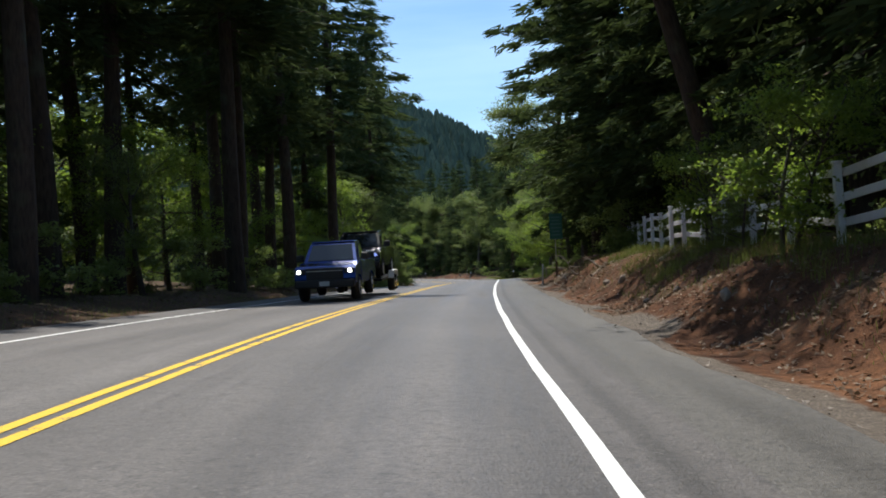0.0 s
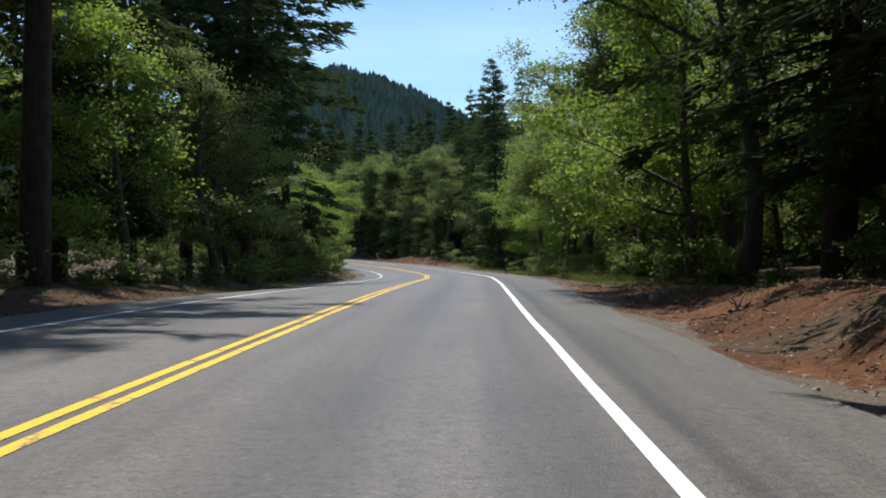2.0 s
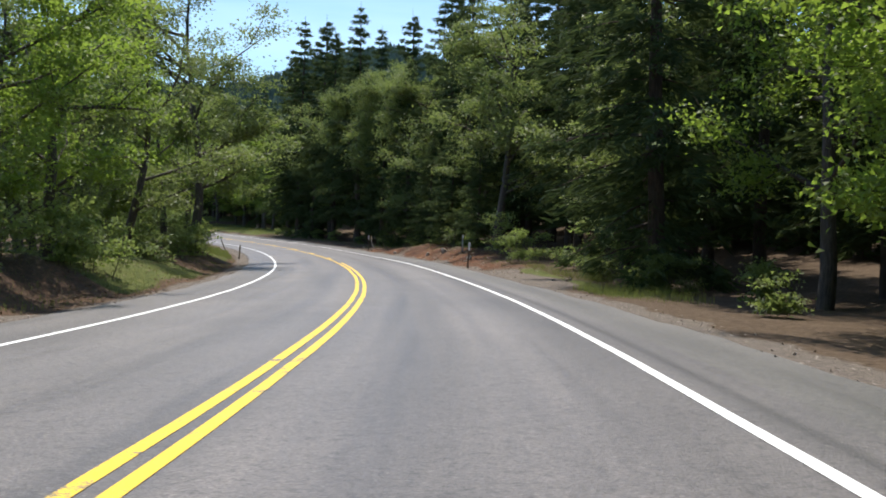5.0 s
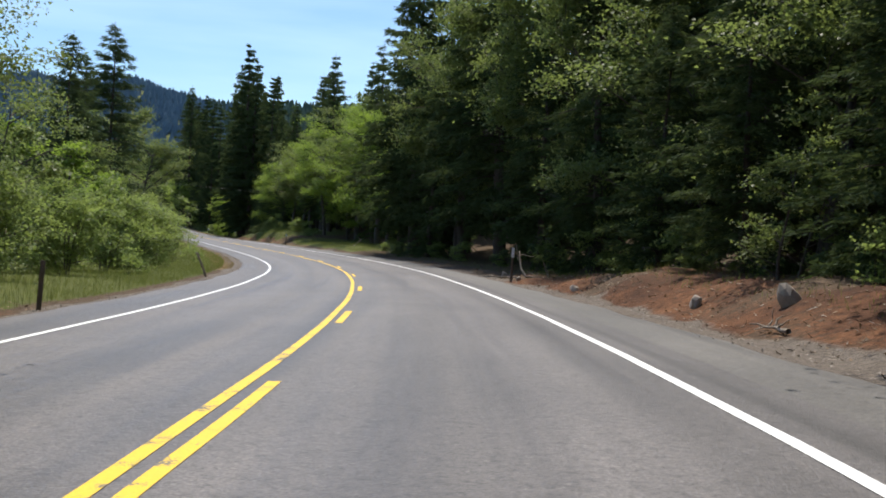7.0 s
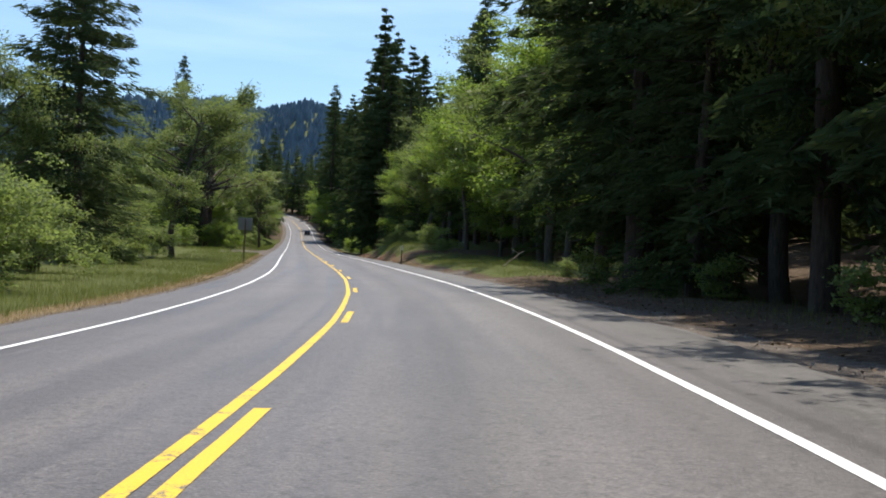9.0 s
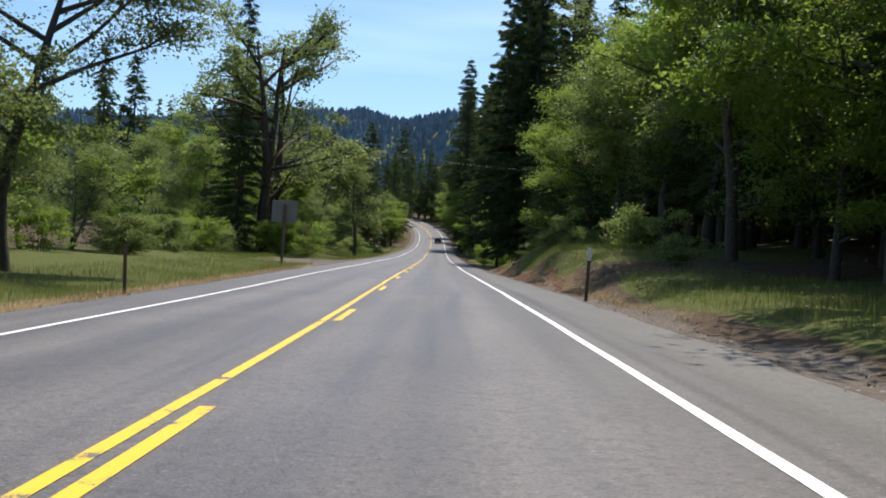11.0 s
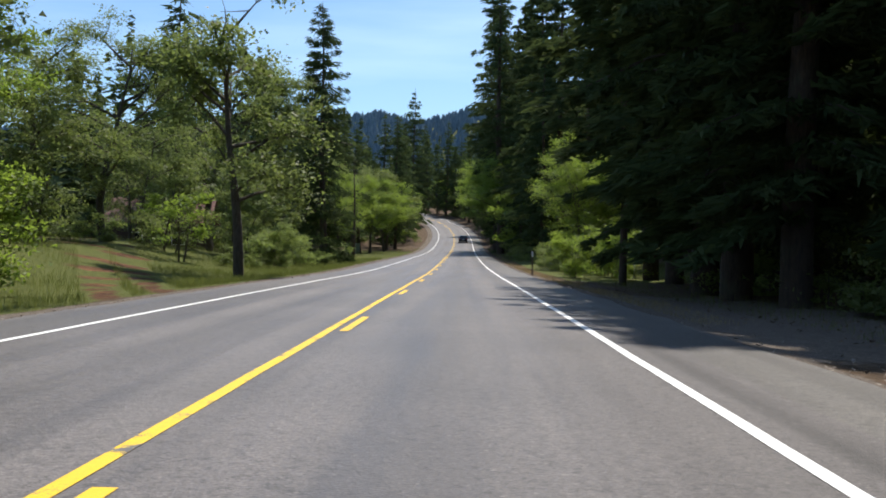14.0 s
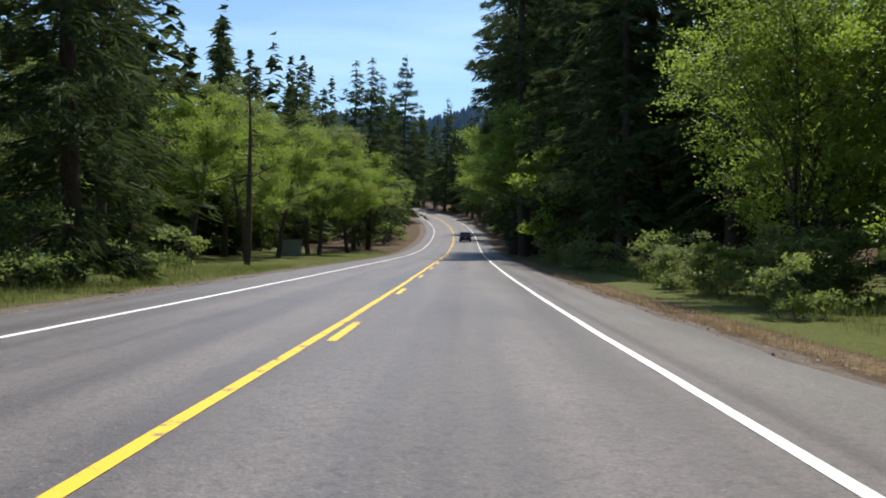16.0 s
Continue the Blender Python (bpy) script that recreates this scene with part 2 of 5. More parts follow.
def make_leaf(dark, light, through_, gloss=0.45, share=0.42, shine=0.22):
    def build(n, l, p):
        geo = n.new("ShaderNodeNewGeometry").outputs["Random Per Island"]
        own = n.new("ShaderNodeObjectInfo").outputs["Random"]
        c = ramp(n, l, geo, [(0.0, dark), (0.55, tuple((a + b) / 2 for a, b in zip(dark, light))), (1.0, light)])
        c = fade(n, l, 0.35, c, ramp(n, l, own, [(0.0, (0.40, 0.46, 0.42)), (0.5, (0.5, 0.5, 0.5)), (1.0, (0.6, 0.55, 0.45))]), "OVERLAY")
        l.new(c, p.inputs["Base Color"])
        p.inputs["Roughness"].default_value = gloss
        p.inputs["Specular IOR Level"].default_value = shine
        t = n.new("ShaderNodeBsdfTranslucent")
        l.new(fade(n, l, 0.8, c, through_, "MIX"), t.inputs["Color"])
        m = n.new("ShaderNodeMixShader")
        m.inputs[0].default_value = share
        l.new(p.outputs[0], m.inputs[1])
        l.new(t.outputs[0], m.inputs[2])
        l.new(m.outputs[0], n["Material Output"].inputs["Surface"])
    return build


def make_bark(dark, light, scale=1.0):
    def build(n, l, p):
        vec = place_of(n)
        mp = node(n, l, "ShaderNodeMapping", [("Vector", vec), ("Scale", (9 * scale, 9 * scale, 1.6 * scale))])
        a, b = speck(n, l, 2.0, 6, 0.7, mp.outputs[0]), speck(n, l, 1.1, 3, 0.5, vec)
        c = ramp(n, l, a, [(0.3, dark), (0.7, light)])
        c = fade(n, l, ramp(n, l, b, [(0.55, (0, 0, 0)), (0.75, (0.6, 0.6, 0.6))]), c, (0.10, 0.115, 0.07))
        l.new(c, p.inputs["Base Color"])
        p.inputs["Roughness"].default_value = 0.95
        relief(n, l, a, 0.9, 0.05, p)
    return build


def make_plain(colour, roughness=0.5, metal=0.0, vary=0.25, scale=6.0, bump=0.0, spec=0.5):
    def build(n, l, p):
        vec = place_of(n)
        a = speck(n, l, scale, 6, 0.65, vec)
        c = fade(n, l, vary, colour, ramp(n, l, a, [(0.25, (0.25, 0.25, 0.25)), (0.75, (0.75, 0.75, 0.75))]), "OVERLAY")
        l.new(c, p.inputs["Base Color"])
        p.inputs["Roughness"].default_value, p.inputs["Metallic"].default_value = roughness, metal
        p.inputs["Specular IOR Level"].default_value = spec
        if bump:
            relief(n, l, a, bump, 0.01, p)
    return build


ASPHALT = material("asphalt", make_asphalt)
YELLOW = material("yellow road paint", make_paint((0.80, 0.49, 0.012), 0.445))
WHITE = material("white road paint", make_paint((0.80, 0.80, 0.78), 0.33))
GROUND = material("forest ground", make_ground)
MAPLE = material("maple leaf", make_leaf((0.070, 0.115, 0.022), (0.165, 0.215, 0.06), (0.36, 0.51, 0.065), 0.5, 0.47))
BROAD = material("dull broad leaf", make_leaf((0.068, 0.098, 0.030), (0.175, 0.205, 0.085), (0.29, 0.37, 0.09), 0.5, 0.43))
BRUSH = material("shrub leaf", make_leaf((0.085, 0.125, 0.036), (0.22, 0.27, 0.10), (0.33, 0.42, 0.10), 0.55, 0.5))
NEEDLE = material("conifer needle", make_leaf((0.030, 0.050, 0.022), (0.080, 0.108, 0.044), (0.12, 0.165, 0.05), 0.75, 0.28, 0.08))
BLADE = material("grass blade", make_leaf((0.074, 0.098, 0.024), (0.19, 0.20, 0.06), (0.24, 0.29, 0.07), 0.7, 0.35, 0.1))
DRY = material("dry grass blade", make_leaf((0.22, 0.16, 0.07), (0.42, 0.33, 0.17), (0.35, 0.26, 0.12), 0.7, 0.3))
LITTER = material("fallen leaf", make_leaf((0.08, 0.048, 0.03), (0.27, 0.195, 0.13), (0.16, 0.11, 0.06), 0.8, 0.12))
BARK = material("grey brown bark", make_bark((0.035, 0.028, 0.022), (0.13, 0.11, 0.09)))
FIRBARK = material("dark furrowed bark", make_bark((0.028, 0.02, 0.015), (0.10, 0.07, 0.05), 0.7))
STONE = material("field stone", make_plain((0.27, 0.23, 0.19), 0.9, vary=0.6, scale=9, bump=0.5))
# conifer green made paler and greyer: distance haze painted into the colour
FARWOOD_HAZED = material("far wooded slope with painted haze", make_leaf((0.075, 0.105, 0.085), (0.125, 0.16, 0.115), (0.07, 0.10, 0.07), 0.8, 0.1, 0.05))
# pale blue of the air's haze is put straight into this needle colour
FARTHER_HAZED = material("farther wooded slope with painted blue haze", make_leaf((0.10, 0.15, 0.20), (0.14, 0.195, 0.24), (0.08, 0.11, 0.12), 0.8, 0.1, 0.05))


# ---- mesh helpers ----
def quad_mesh(name, verts, quads, mat, smooth_=False, values=()):
    verts, quads = np.asarray(verts, np.float32).reshape(-1, 3), np.asarray(quads, np.int32)
    me = bpy.data.meshes.new(name)
    me.vertices.add(len(verts))
    me.vertices.foreach_set("co", verts.ravel())
    me.loops.add(quads.size)
    me.loops.foreach_set("vertex_index", quads.ravel())
    me.polygons.add(len(quads))
    me.polygons.foreach_set("loop_start", np.arange(0, quads.size, quads.shape[1], dtype=np.int32))
    me.update(calc_edges=True)
    me.polygons.foreach_set("use_smooth", np.full(len(quads), smooth_))
    for key, v in values:
        me.attributes.new(key, "FLOAT", "POINT").data.foreach_set("value", np.asarray(v, np.float32).ravel())
    me.materials.append(mat)
    return me


def sheet(rows, cols):
    i = np.arange(rows * cols).reshape(rows, cols)
    return np.stack([i[:-1, :-1], i[:-1, 1:], i[1:, 1:], i[1:, :-1]], -1).reshape(-1, 4)


def child(name, me, parent, label=""):
    ob = new(name, me)
    ob.parent = parent
    return tagged(ob, label=label)


def part(name, bm, mat, parent, label="", smooth_=False):
    """Links a bmesh as one mesh object under a thing or a part."""
    me = bpy.data.meshes.new(name)
    bmesh.ops.recalc_face_normals(bm, faces=bm.faces)
    for f in bm.faces:
        f.smooth = smooth_
    bm.to_mesh(me)
    bm.free()
    me.materials.append(mat)
    return child(name, me, parent, label)


def leaves(rng, centres, size, aim, spread=0.6, narrow=0.72, jitter=0.35):
    """One leaf at each centre; aim: directions that the leaves' faces turn to."""
    k = len(centres)
    nrm = aim + rng.normal(0, spread, (k, 3))
    nrm /= np.linalg.norm(nrm, axis=1)[:, None] + 1e-9
    t = np.cross(nrm, rng.normal(0, 1, (k, 3)))
    t /= np.linalg.norm(t, axis=1)[:, None] + 1e-9
    w = np.cross(nrm, t)
    sz = (size * rng.uniform(1 - jitter, 1 + jitter, k))[:, None]
    tip, tail = centres + t * sz * 0.6, centres - t * sz * 0.4
    side = w * sz * 0.62 * narrow
    v = np.stack([tail + side, tip + w * sz * rng.uniform(-0.3, 0.3, (k, 1)), tail - side + t * sz * rng.uniform(-0.1, 0.3, (k, 1))], 1)
    return v.reshape(-1, 3), np.arange(3 * k).reshape(k, 3)


def tube(path, radii, sides=7):
    path, radii = np.asarray(path, float), np.asarray(radii, float)
    d = np.gradient(path, axis=0)
    d /= np.linalg.norm(d, axis=1)[:, None] + 1e-9
    side = np.cross(d, np.where(np.abs(d[:, 2:3]) > 0.9, [[1.0, 0, 0]], [[0, 0, 1.0]]))
    side /= np.linalg.norm(side, axis=1)[:, None] + 1e-9
    other = np.cross(d, side)
    a = np.linspace(0, 2 * np.pi, sides, endpoint=False)
    v = path[:, None] + radii[:, None, None] * (np.cos(a)[None, :, None] * side[:, None] + np.sin(a)[None, :, None] * other[:, None])
    i = np.arange(len(path) * sides).reshape(len(path), sides)
    j = np.roll(i, -1, 1)
    return v.reshape(-1, 3), np.stack([i[:-1], j[:-1], j[1:], i[1:]], -1).reshape(-1, 4)


def joined(pieces):
    vs, qs, k = [], [], 0
    for v, q in pieces:
        vs.append(v)
        qs.append(q + k)
        k += len(v)
    return np.concatenate(vs), np.concatenate(qs)

# ---- the road ----
road_s = np.arange(-60, 700, 1.0)
road_u = np.concatenate([[EDGE_L], np.linspace(-4.4, 4.8, 20), [EDGE_R]])
ss, uu = np.meshgrid(road_s, road_u, indexing="ij")
uu = uu.copy()
uu[:, 0] += 0.10 * rough(road_s, 0, 1.2) + 0.05 * rough(road_s, 0, 0.33)
uu[:, -1] += 0.10 * rough(road_s, 5, 1.4) + 0.05 * rough(road_s, 9, 0.37)
verts = on_road(ss, uu)
road = new("road", quad_mesh("road", verts, sheet(*ss.shape), ASPHALT, True, [("across", uu), ("length", ss)]))
tagged(road, "worn grey asphalt road with two lanes and paved shoulders", "road", kind="structure")


def stripe(name, s0, s1, u, width, mat, label, step=1.0, parent=None):
    s = np.append(np.arange(s0, s1 - 0.3 * step, step), s1)
    c = u + np.array([-0.5, 0.5])[None, :] * width + 0.012 * rough(s, 3, 2.2, u)[:, None]
    ob = new(name, quad_mesh(name, on_road(s[:, None], c, 0.005), sheet(len(s), 2), mat))
    if parent:
        ob.parent = parent
        return ob
    return tagged(ob, label, "road marking", kind="structure")


stripe("edge_line", -60, 698, 3.66, 0.115, WHITE, "solid white painted edge line on grey asphalt")
stripe("edge_line", -60, 698, -3.60, 0.11, WHITE, "solid white painted edge line on grey asphalt")
stripe("centre_line", -60, 698, -0.11, 0.115, YELLOW, "solid yellow painted centre line on grey asphalt")
stripe("centre_line", -60, 178.5, 0.11, 0.115, YELLOW, "solid yellow painted centre line on grey asphalt")
dashes = tagged(new("dashed_centre_line"), "broken yellow painted centre line, dashes slightly worn", "road marking", kind="structure")
for k in range(42):
    s_dash = (173.27 + 12.19 * (k + 1)) if k < 8 else (282.63 + 12.19 * (k - 8))
    stripe("dash", s_dash, s_dash + 3.05, 0.11, 0.125, YELLOW, "", 1.0, dashes)

# ---- the ground ----
side_out = np.array([0.0, 0.25, 0.5, 0.8, 1.1, 1.4, 1.7, 2.0, 2.3, 2.6, 2.9, 3.3, 3.8, 4.4, 5.2, 6.2, 7.5, 9.5, 12, 15, 19, 24, 31, 40, 55, 75, 100])
land_u = np.concatenate([EDGE_L - 0.0 - side_out[::-1], [EDGE_L + 0.3, 0, EDGE_R - 0.3], EDGE_R + side_out])
land_s = np.concatenate([np.arange(-110, -12, 4.0), np.arange(-12, 430, 0.6), np.arange(430, 700, 2.0)])
ss, uu = np.meshgrid(land_s, land_u, indexing="ij")
verts = ground_at(ss, uu)
outward = np.where(uu > 0, uu - EDGE_R, EDGE_L - uu)
verts[..., 2] -= 30 * smooth(55, 100, outward)


def stretch(s, *spans):
    """1 within the spans of s, 0 outside, with soft ends."""
    m = np.zeros_like(s)
    for a, b in spans:
        m = np.maximum(m, smooth(a - 2, a + 2, s) * (1 - smooth(b - 2, b + 2, s)))
    return m


GRASS_R = ((84, 101), (112, 130), (150, 169), (262, 299), (303, 348), (392, 480))
GRASS_L = ((100, 110), (150, 166), (183, 500),)
STRAW_L = ((222, 331),)


def ruts(s, u, out):
    """Two wheel ruts of a dirt lane that leaves the road on the left."""
    mid = 370.6 + 2.5 * (out - 2.8)
    both = np.exp(-((s - mid - 2.2) / 0.85) ** 2) + np.exp(-((s - mid + 2.2) / 0.85) ** 2)
    return np.where(u < 0, both, 0.0) * smooth(0.8, 2, out) * (1 - smooth(11, 14, out))


def masks(s, u, out):
    right = u > 0
    grass = np.where(right, stretch(s, *GRASS_R) * smooth(1.0, 2.2, out) * (1 - smooth(np.where(s < 200, 2.6, 9), np.where(s < 200, 4.0, 16), out)), stretch(s, *GRASS_L) * smooth(0.9, 1.7, out) * (1 - smooth(12, 22, out)))
    soil = np.where(right, stretch(s, (-60, 84), (170, 215), (298, 352)) * (1 - smooth(3.4, 5.5, out)), stretch(s, (-60, 100), (112, 190), (372, 385)) * (1 - smooth(2.5, 4.5, out)) * 0.45)
    upper = np.where(right & (s > 280), smooth(0.9, 1.9, out + 0.6 * rough(s, u, 2.3) + 0.5 * stretch(s, (314, 331))), 1.0)
    grass = grass * upper
    straw = np.where(right, 0.5 * stretch(s, (285, 345), (360, 480)) * smooth(0.5, 0.9, out) * (1 - smooth(1.3, 2.2, out)),
                     stretch(s, *STRAW_L) * smooth(0.5, 0.8, out) * (1 - smooth(1.2, 2.4, out)))
    gravel = np.where(right, 1 - smooth(np.where((s < 90) | (s > 296), 0.25, 0.6), np.where((s < 90) | (s > 296), 0.8, 1.4), out + 0.5 * rough(s, u, 1.7, 4)), 1 - smooth(np.where(s > 340, 0.8, 0.5), np.where(s > 340, 1.5, 1.0), out + 0.25 * rough(s, u, 1.7, 4)))
    pull = np.where(right, np.maximum(stretch(s, (354, 374)) * (1 - smooth(4, 7, out)), stretch(s, (155, 169)) * (1 - smooth(2.0, 3.0, out + 0.5 * rough(s, u, 2.1)))), stretch(s, (331, 359)) * (1 - smooth(4.5, 6.0, out + 0.6 * rough(s, u, 2.7))))
    lane = ruts(s, u, out)
    soil = np.maximum(soil * np.where(right, 0.72 + 0.5 * rough(s, u, 2.6, 6), 1.0), 1.4 * lane)
    grass = grass * (1 - np.clip(1.4 * lane, 0, 1))
    straw = np.maximum(straw, np.clip(0.42 * lane, 0, 1))
    return grass * (1 - pull), soil, straw * (1 - pull), np.maximum(gravel, pull)


g_, so_, st_, gr_ = masks(ss, uu, outward)
near_v, near_q = verts.reshape(-1, 3), sheet(*ss.shape)

# hills all round: bearing left of the first heading, how high the crest stands (degrees), how far off it is
CREST = ((-180, 3, 1500), (-120, 4, 1500), (-60, 5, 1500), (-25, 5.5, 1500), (-8, 6.6, 1500), (-5, 7.5, 1500), (-2.4, 8.9, 1500), (0, 9.8, 1500), (1.2, 10.0, 1500), (2.6, 10.4, 1500), (4, 10.3, 1500), (6.8, 9.4, 1500), (9, 8.6, 1500),
         (13, 7.5, 1550), (18, 7.0, 1700), (23, 7.1, 2000), (26.2, 7.4, 2600), (28.4, 7.85, 3000), (29.7, 7.4, 3050), (30.7, 7.05, 3100), (32.2, 7.5, 3000), (33.5, 8.0, 2900), (37, 7.3, 2700),
         (45, 6.5, 2300), (70, 5, 1800), (120, 4, 1500), (180, 3, 1500))
HUB = np.array([-50.0, 240.0])
crest = np.array(CREST)
bearing = np.concatenate([np.arange(-180, -15, 3.0), np.arange(-15, 60, 0.35), np.arange(60, 180.1, 3.0)])


def hill_height(b, q):
    """Height over the valley at bearing b and share q of the way to the crest (over 1: behind it)."""
    dist = np.interp(b, crest[:, 0], crest[:, 2])
    top = np.tan(np.radians(np.interp(b, crest[:, 0], crest[:, 1]))) * dist
    shape = np.where(q < 1, smooth(0.22, 1.0, q) ** 0.9, 1 - 0.5 * smooth(1.0, 1.6, q))
    gully = 1 - 0.10 * (1 + rough(b, q * 9, 2.1)) * np.clip(1 - np.abs(q - 0.65) * 2.4, 0, 1)
    return top * shape * gully, dist


ring = np.array([0.02, 0.12, 0.2, 0.27, 0.33, 0.39, 0.45, 0.51, 0.57, 0.63, 0.69, 0.75, 0.81, 0.87, 0.92, 0.96, 1.0, 1.06, 1.2, 1.5, 1.65])
bb, rr = np.meshgrid(bearing, ring, indexing="ij")
hh, dd = hill_height(bb, rr)
away = dd * rr
far_v = np.stack([HUB[0] - np.sin(np.radians(bb)) * away, HUB[1] + np.cos(np.radians(bb)) * away, hh - 34 + 0 * bb], -1).reshape(-1, 3)
all_v, all_q = joined([(near_v, near_q), (far_v, sheet(*bb.shape))])
pad = np.zeros(len(far_v))
ground = new("ground", quad_mesh("ground", all_v, all_q, GROUND, True, [
    ("grass", np.concatenate([g_.ravel(), pad + 1])), ("soil", np.concatenate([so_.ravel(), pad])),
    ("straw", np.concatenate([st_.ravel(), pad])), ("gravel", np.concatenate([gr_.ravel(), pad]))]))
tagged(ground, "reddish earth, leaf litter and grass beside the road", "ground", kind="structure")


def far_woods(name, label, lo, hi, mat, count, tall, seed):
    """A wooded slope: many small ragged cones between two bearings."""
    rng = np.random.default_rng(seed)
    b, q = rng.uniform(lo, hi, count), 0.3 + 0.72 * rng.uniform(0, 1, count) ** 0.75
    h, d = hill_height(b, q)
    foot = np.stack([HUB[0] - np.sin(np.radians(b)) * d * q, HUB[1] + np.cos(np.radians(b)) * d * q, h - 36], -1)
    hgt, n_side = tall * rng.uniform(0.45, 1.15, count), 5
    a = rng.uniform(0, 6.3, count)[:, None] + np.arange(n_side)[None] * 2 * np.pi / n_side
    wid = hgt[:, None] * rng.uniform(0.22, 0.44, (count, n_side))
    low = foot[:, None] + np.stack([np.cos(a) * wid, np.sin(a) * wid, 0.12 * hgt[:, None] * rng.uniform(0, 1, (count, n_side))], -1)
    mid = foot[:, None] + np.stack([np.cos(a + 0.5) * wid * 0.55, np.sin(a + 0.5) * wid * 0.55, 0.5 * hgt[:, None] + 0 * a], -1)
    top = foot[:, None] + np.stack([np.cos(a) * wid * 0.06, np.sin(a) * wid * 0.06, hgt[:, None] + 0 * a], -1)
    v = np.concatenate([low, mid, top], 1)
    i = np.arange(n_side)
    j = (i + 1) % n_side
    q1 = np.concatenate([np.stack([i + k, j + k, j + k + n_side, i + k + n_side], -1) for k in (0, n_side)])
    q_all = (np.arange(count)[:, None, None] * 3 * n_side + q1[None]).reshape(-1, 4)
    tagged(new(name, quad_mesh(name, v.reshape(-1, 3), q_all, mat)), label, "forest", kind="stuff")


# steep hill ahead, its trees coloured with a thin painted haze
far_woods("wooded_hill", "conifer forest covering a steep hill, its green paled by painted haze", -14, 24, FARWOOD_HAZED, 7500, 26, 5)
# distant pair of hills: blue haze painted into the trees' colour
far_woods("wooded_hill", "conifer forest on two distant hills, bluish with painted haze", 22, 56, FARTHER_HAZED, 8000, 24, 6)


def deep_woods():
    """The forest behind the first rows: low-detail firs and leafy trees joined in one mesh."""
    rng = np.random.default_rng(15)
    vs, ms = [], []
    for side, near in ((1, 25), (-1, 23)):
        for s in np.arange(-40, 700, 5.5):
            for u in np.arange(near, 80, 6.5):
                if side < 0 and (s > 560 or 104 < s < 446 or (s < 104 and u < 27)):
                    continue
                s1, u1 = s + rng.uniform(-3, 3), side * (u + rng.uniform(-3, 3))
                foot = ground_at(s1, u1)
                foot[2] -= 30 * float(smooth(55, 100, abs(u1) - 5))
                hgt, wide, k = rng.uniform(15, 27) * (0.62 if side > 0 and 130 < s < 300 else 1.0), rng.uniform(6.5, 9.5), 120
                f = rng.uniform(0.04, 1, k) ** 0.8
                a, r = rng.uniform(0, 6.283, k), 0.5 * wide * (1.02 - f) ** 0.85 * rng.uniform(0.55, 1.1, k)
                out = np.stack([np.cos(a), np.sin(a), -0.4 + 0 * a], -1)
                c = foot + np.stack([np.cos(a) * r, np.sin(a) * r, f * hgt - 0.25 * r], -1)
                sz = (0.45 + 0.36 * r)[:, None]
                w = np.stack([-np.sin(a), np.cos(a), rng.uniform(-0.4, 0.4, k)], -1)
                vs.append(np.stack([c - out * sz * 0.9 + w * sz * 0.75, c + out * sz * 0.9, c - out * sz * 0.6 - w * sz * 0.85 - [0, 0, 0.15]], 1).reshape(-1, 3))
    v = np.concatenate(vs)
    tagged(new("deep_forest", quad_mesh("deep_forest", v, np.arange(len(v)).reshape(-1, 3), NEEDLE)), "dark conifer forest standing behind the roadside trees", "forest", kind="stuff")


deep_woods()

# ---- trees ----
def bend_path(rng, start, way, length, steps, wander, lift=0.0):
    p, d, out = np.array(start, float), np.array(way, float), []
    d /= np.linalg.norm(d)
    for _ in range(steps + 1):
        out.append(p.copy())
        d = d + rng.normal(0, wander, 3) + [0, 0, lift]
        d /= np.linalg.norm(d)
        p = p + d * length / steps
    return np.array(out)


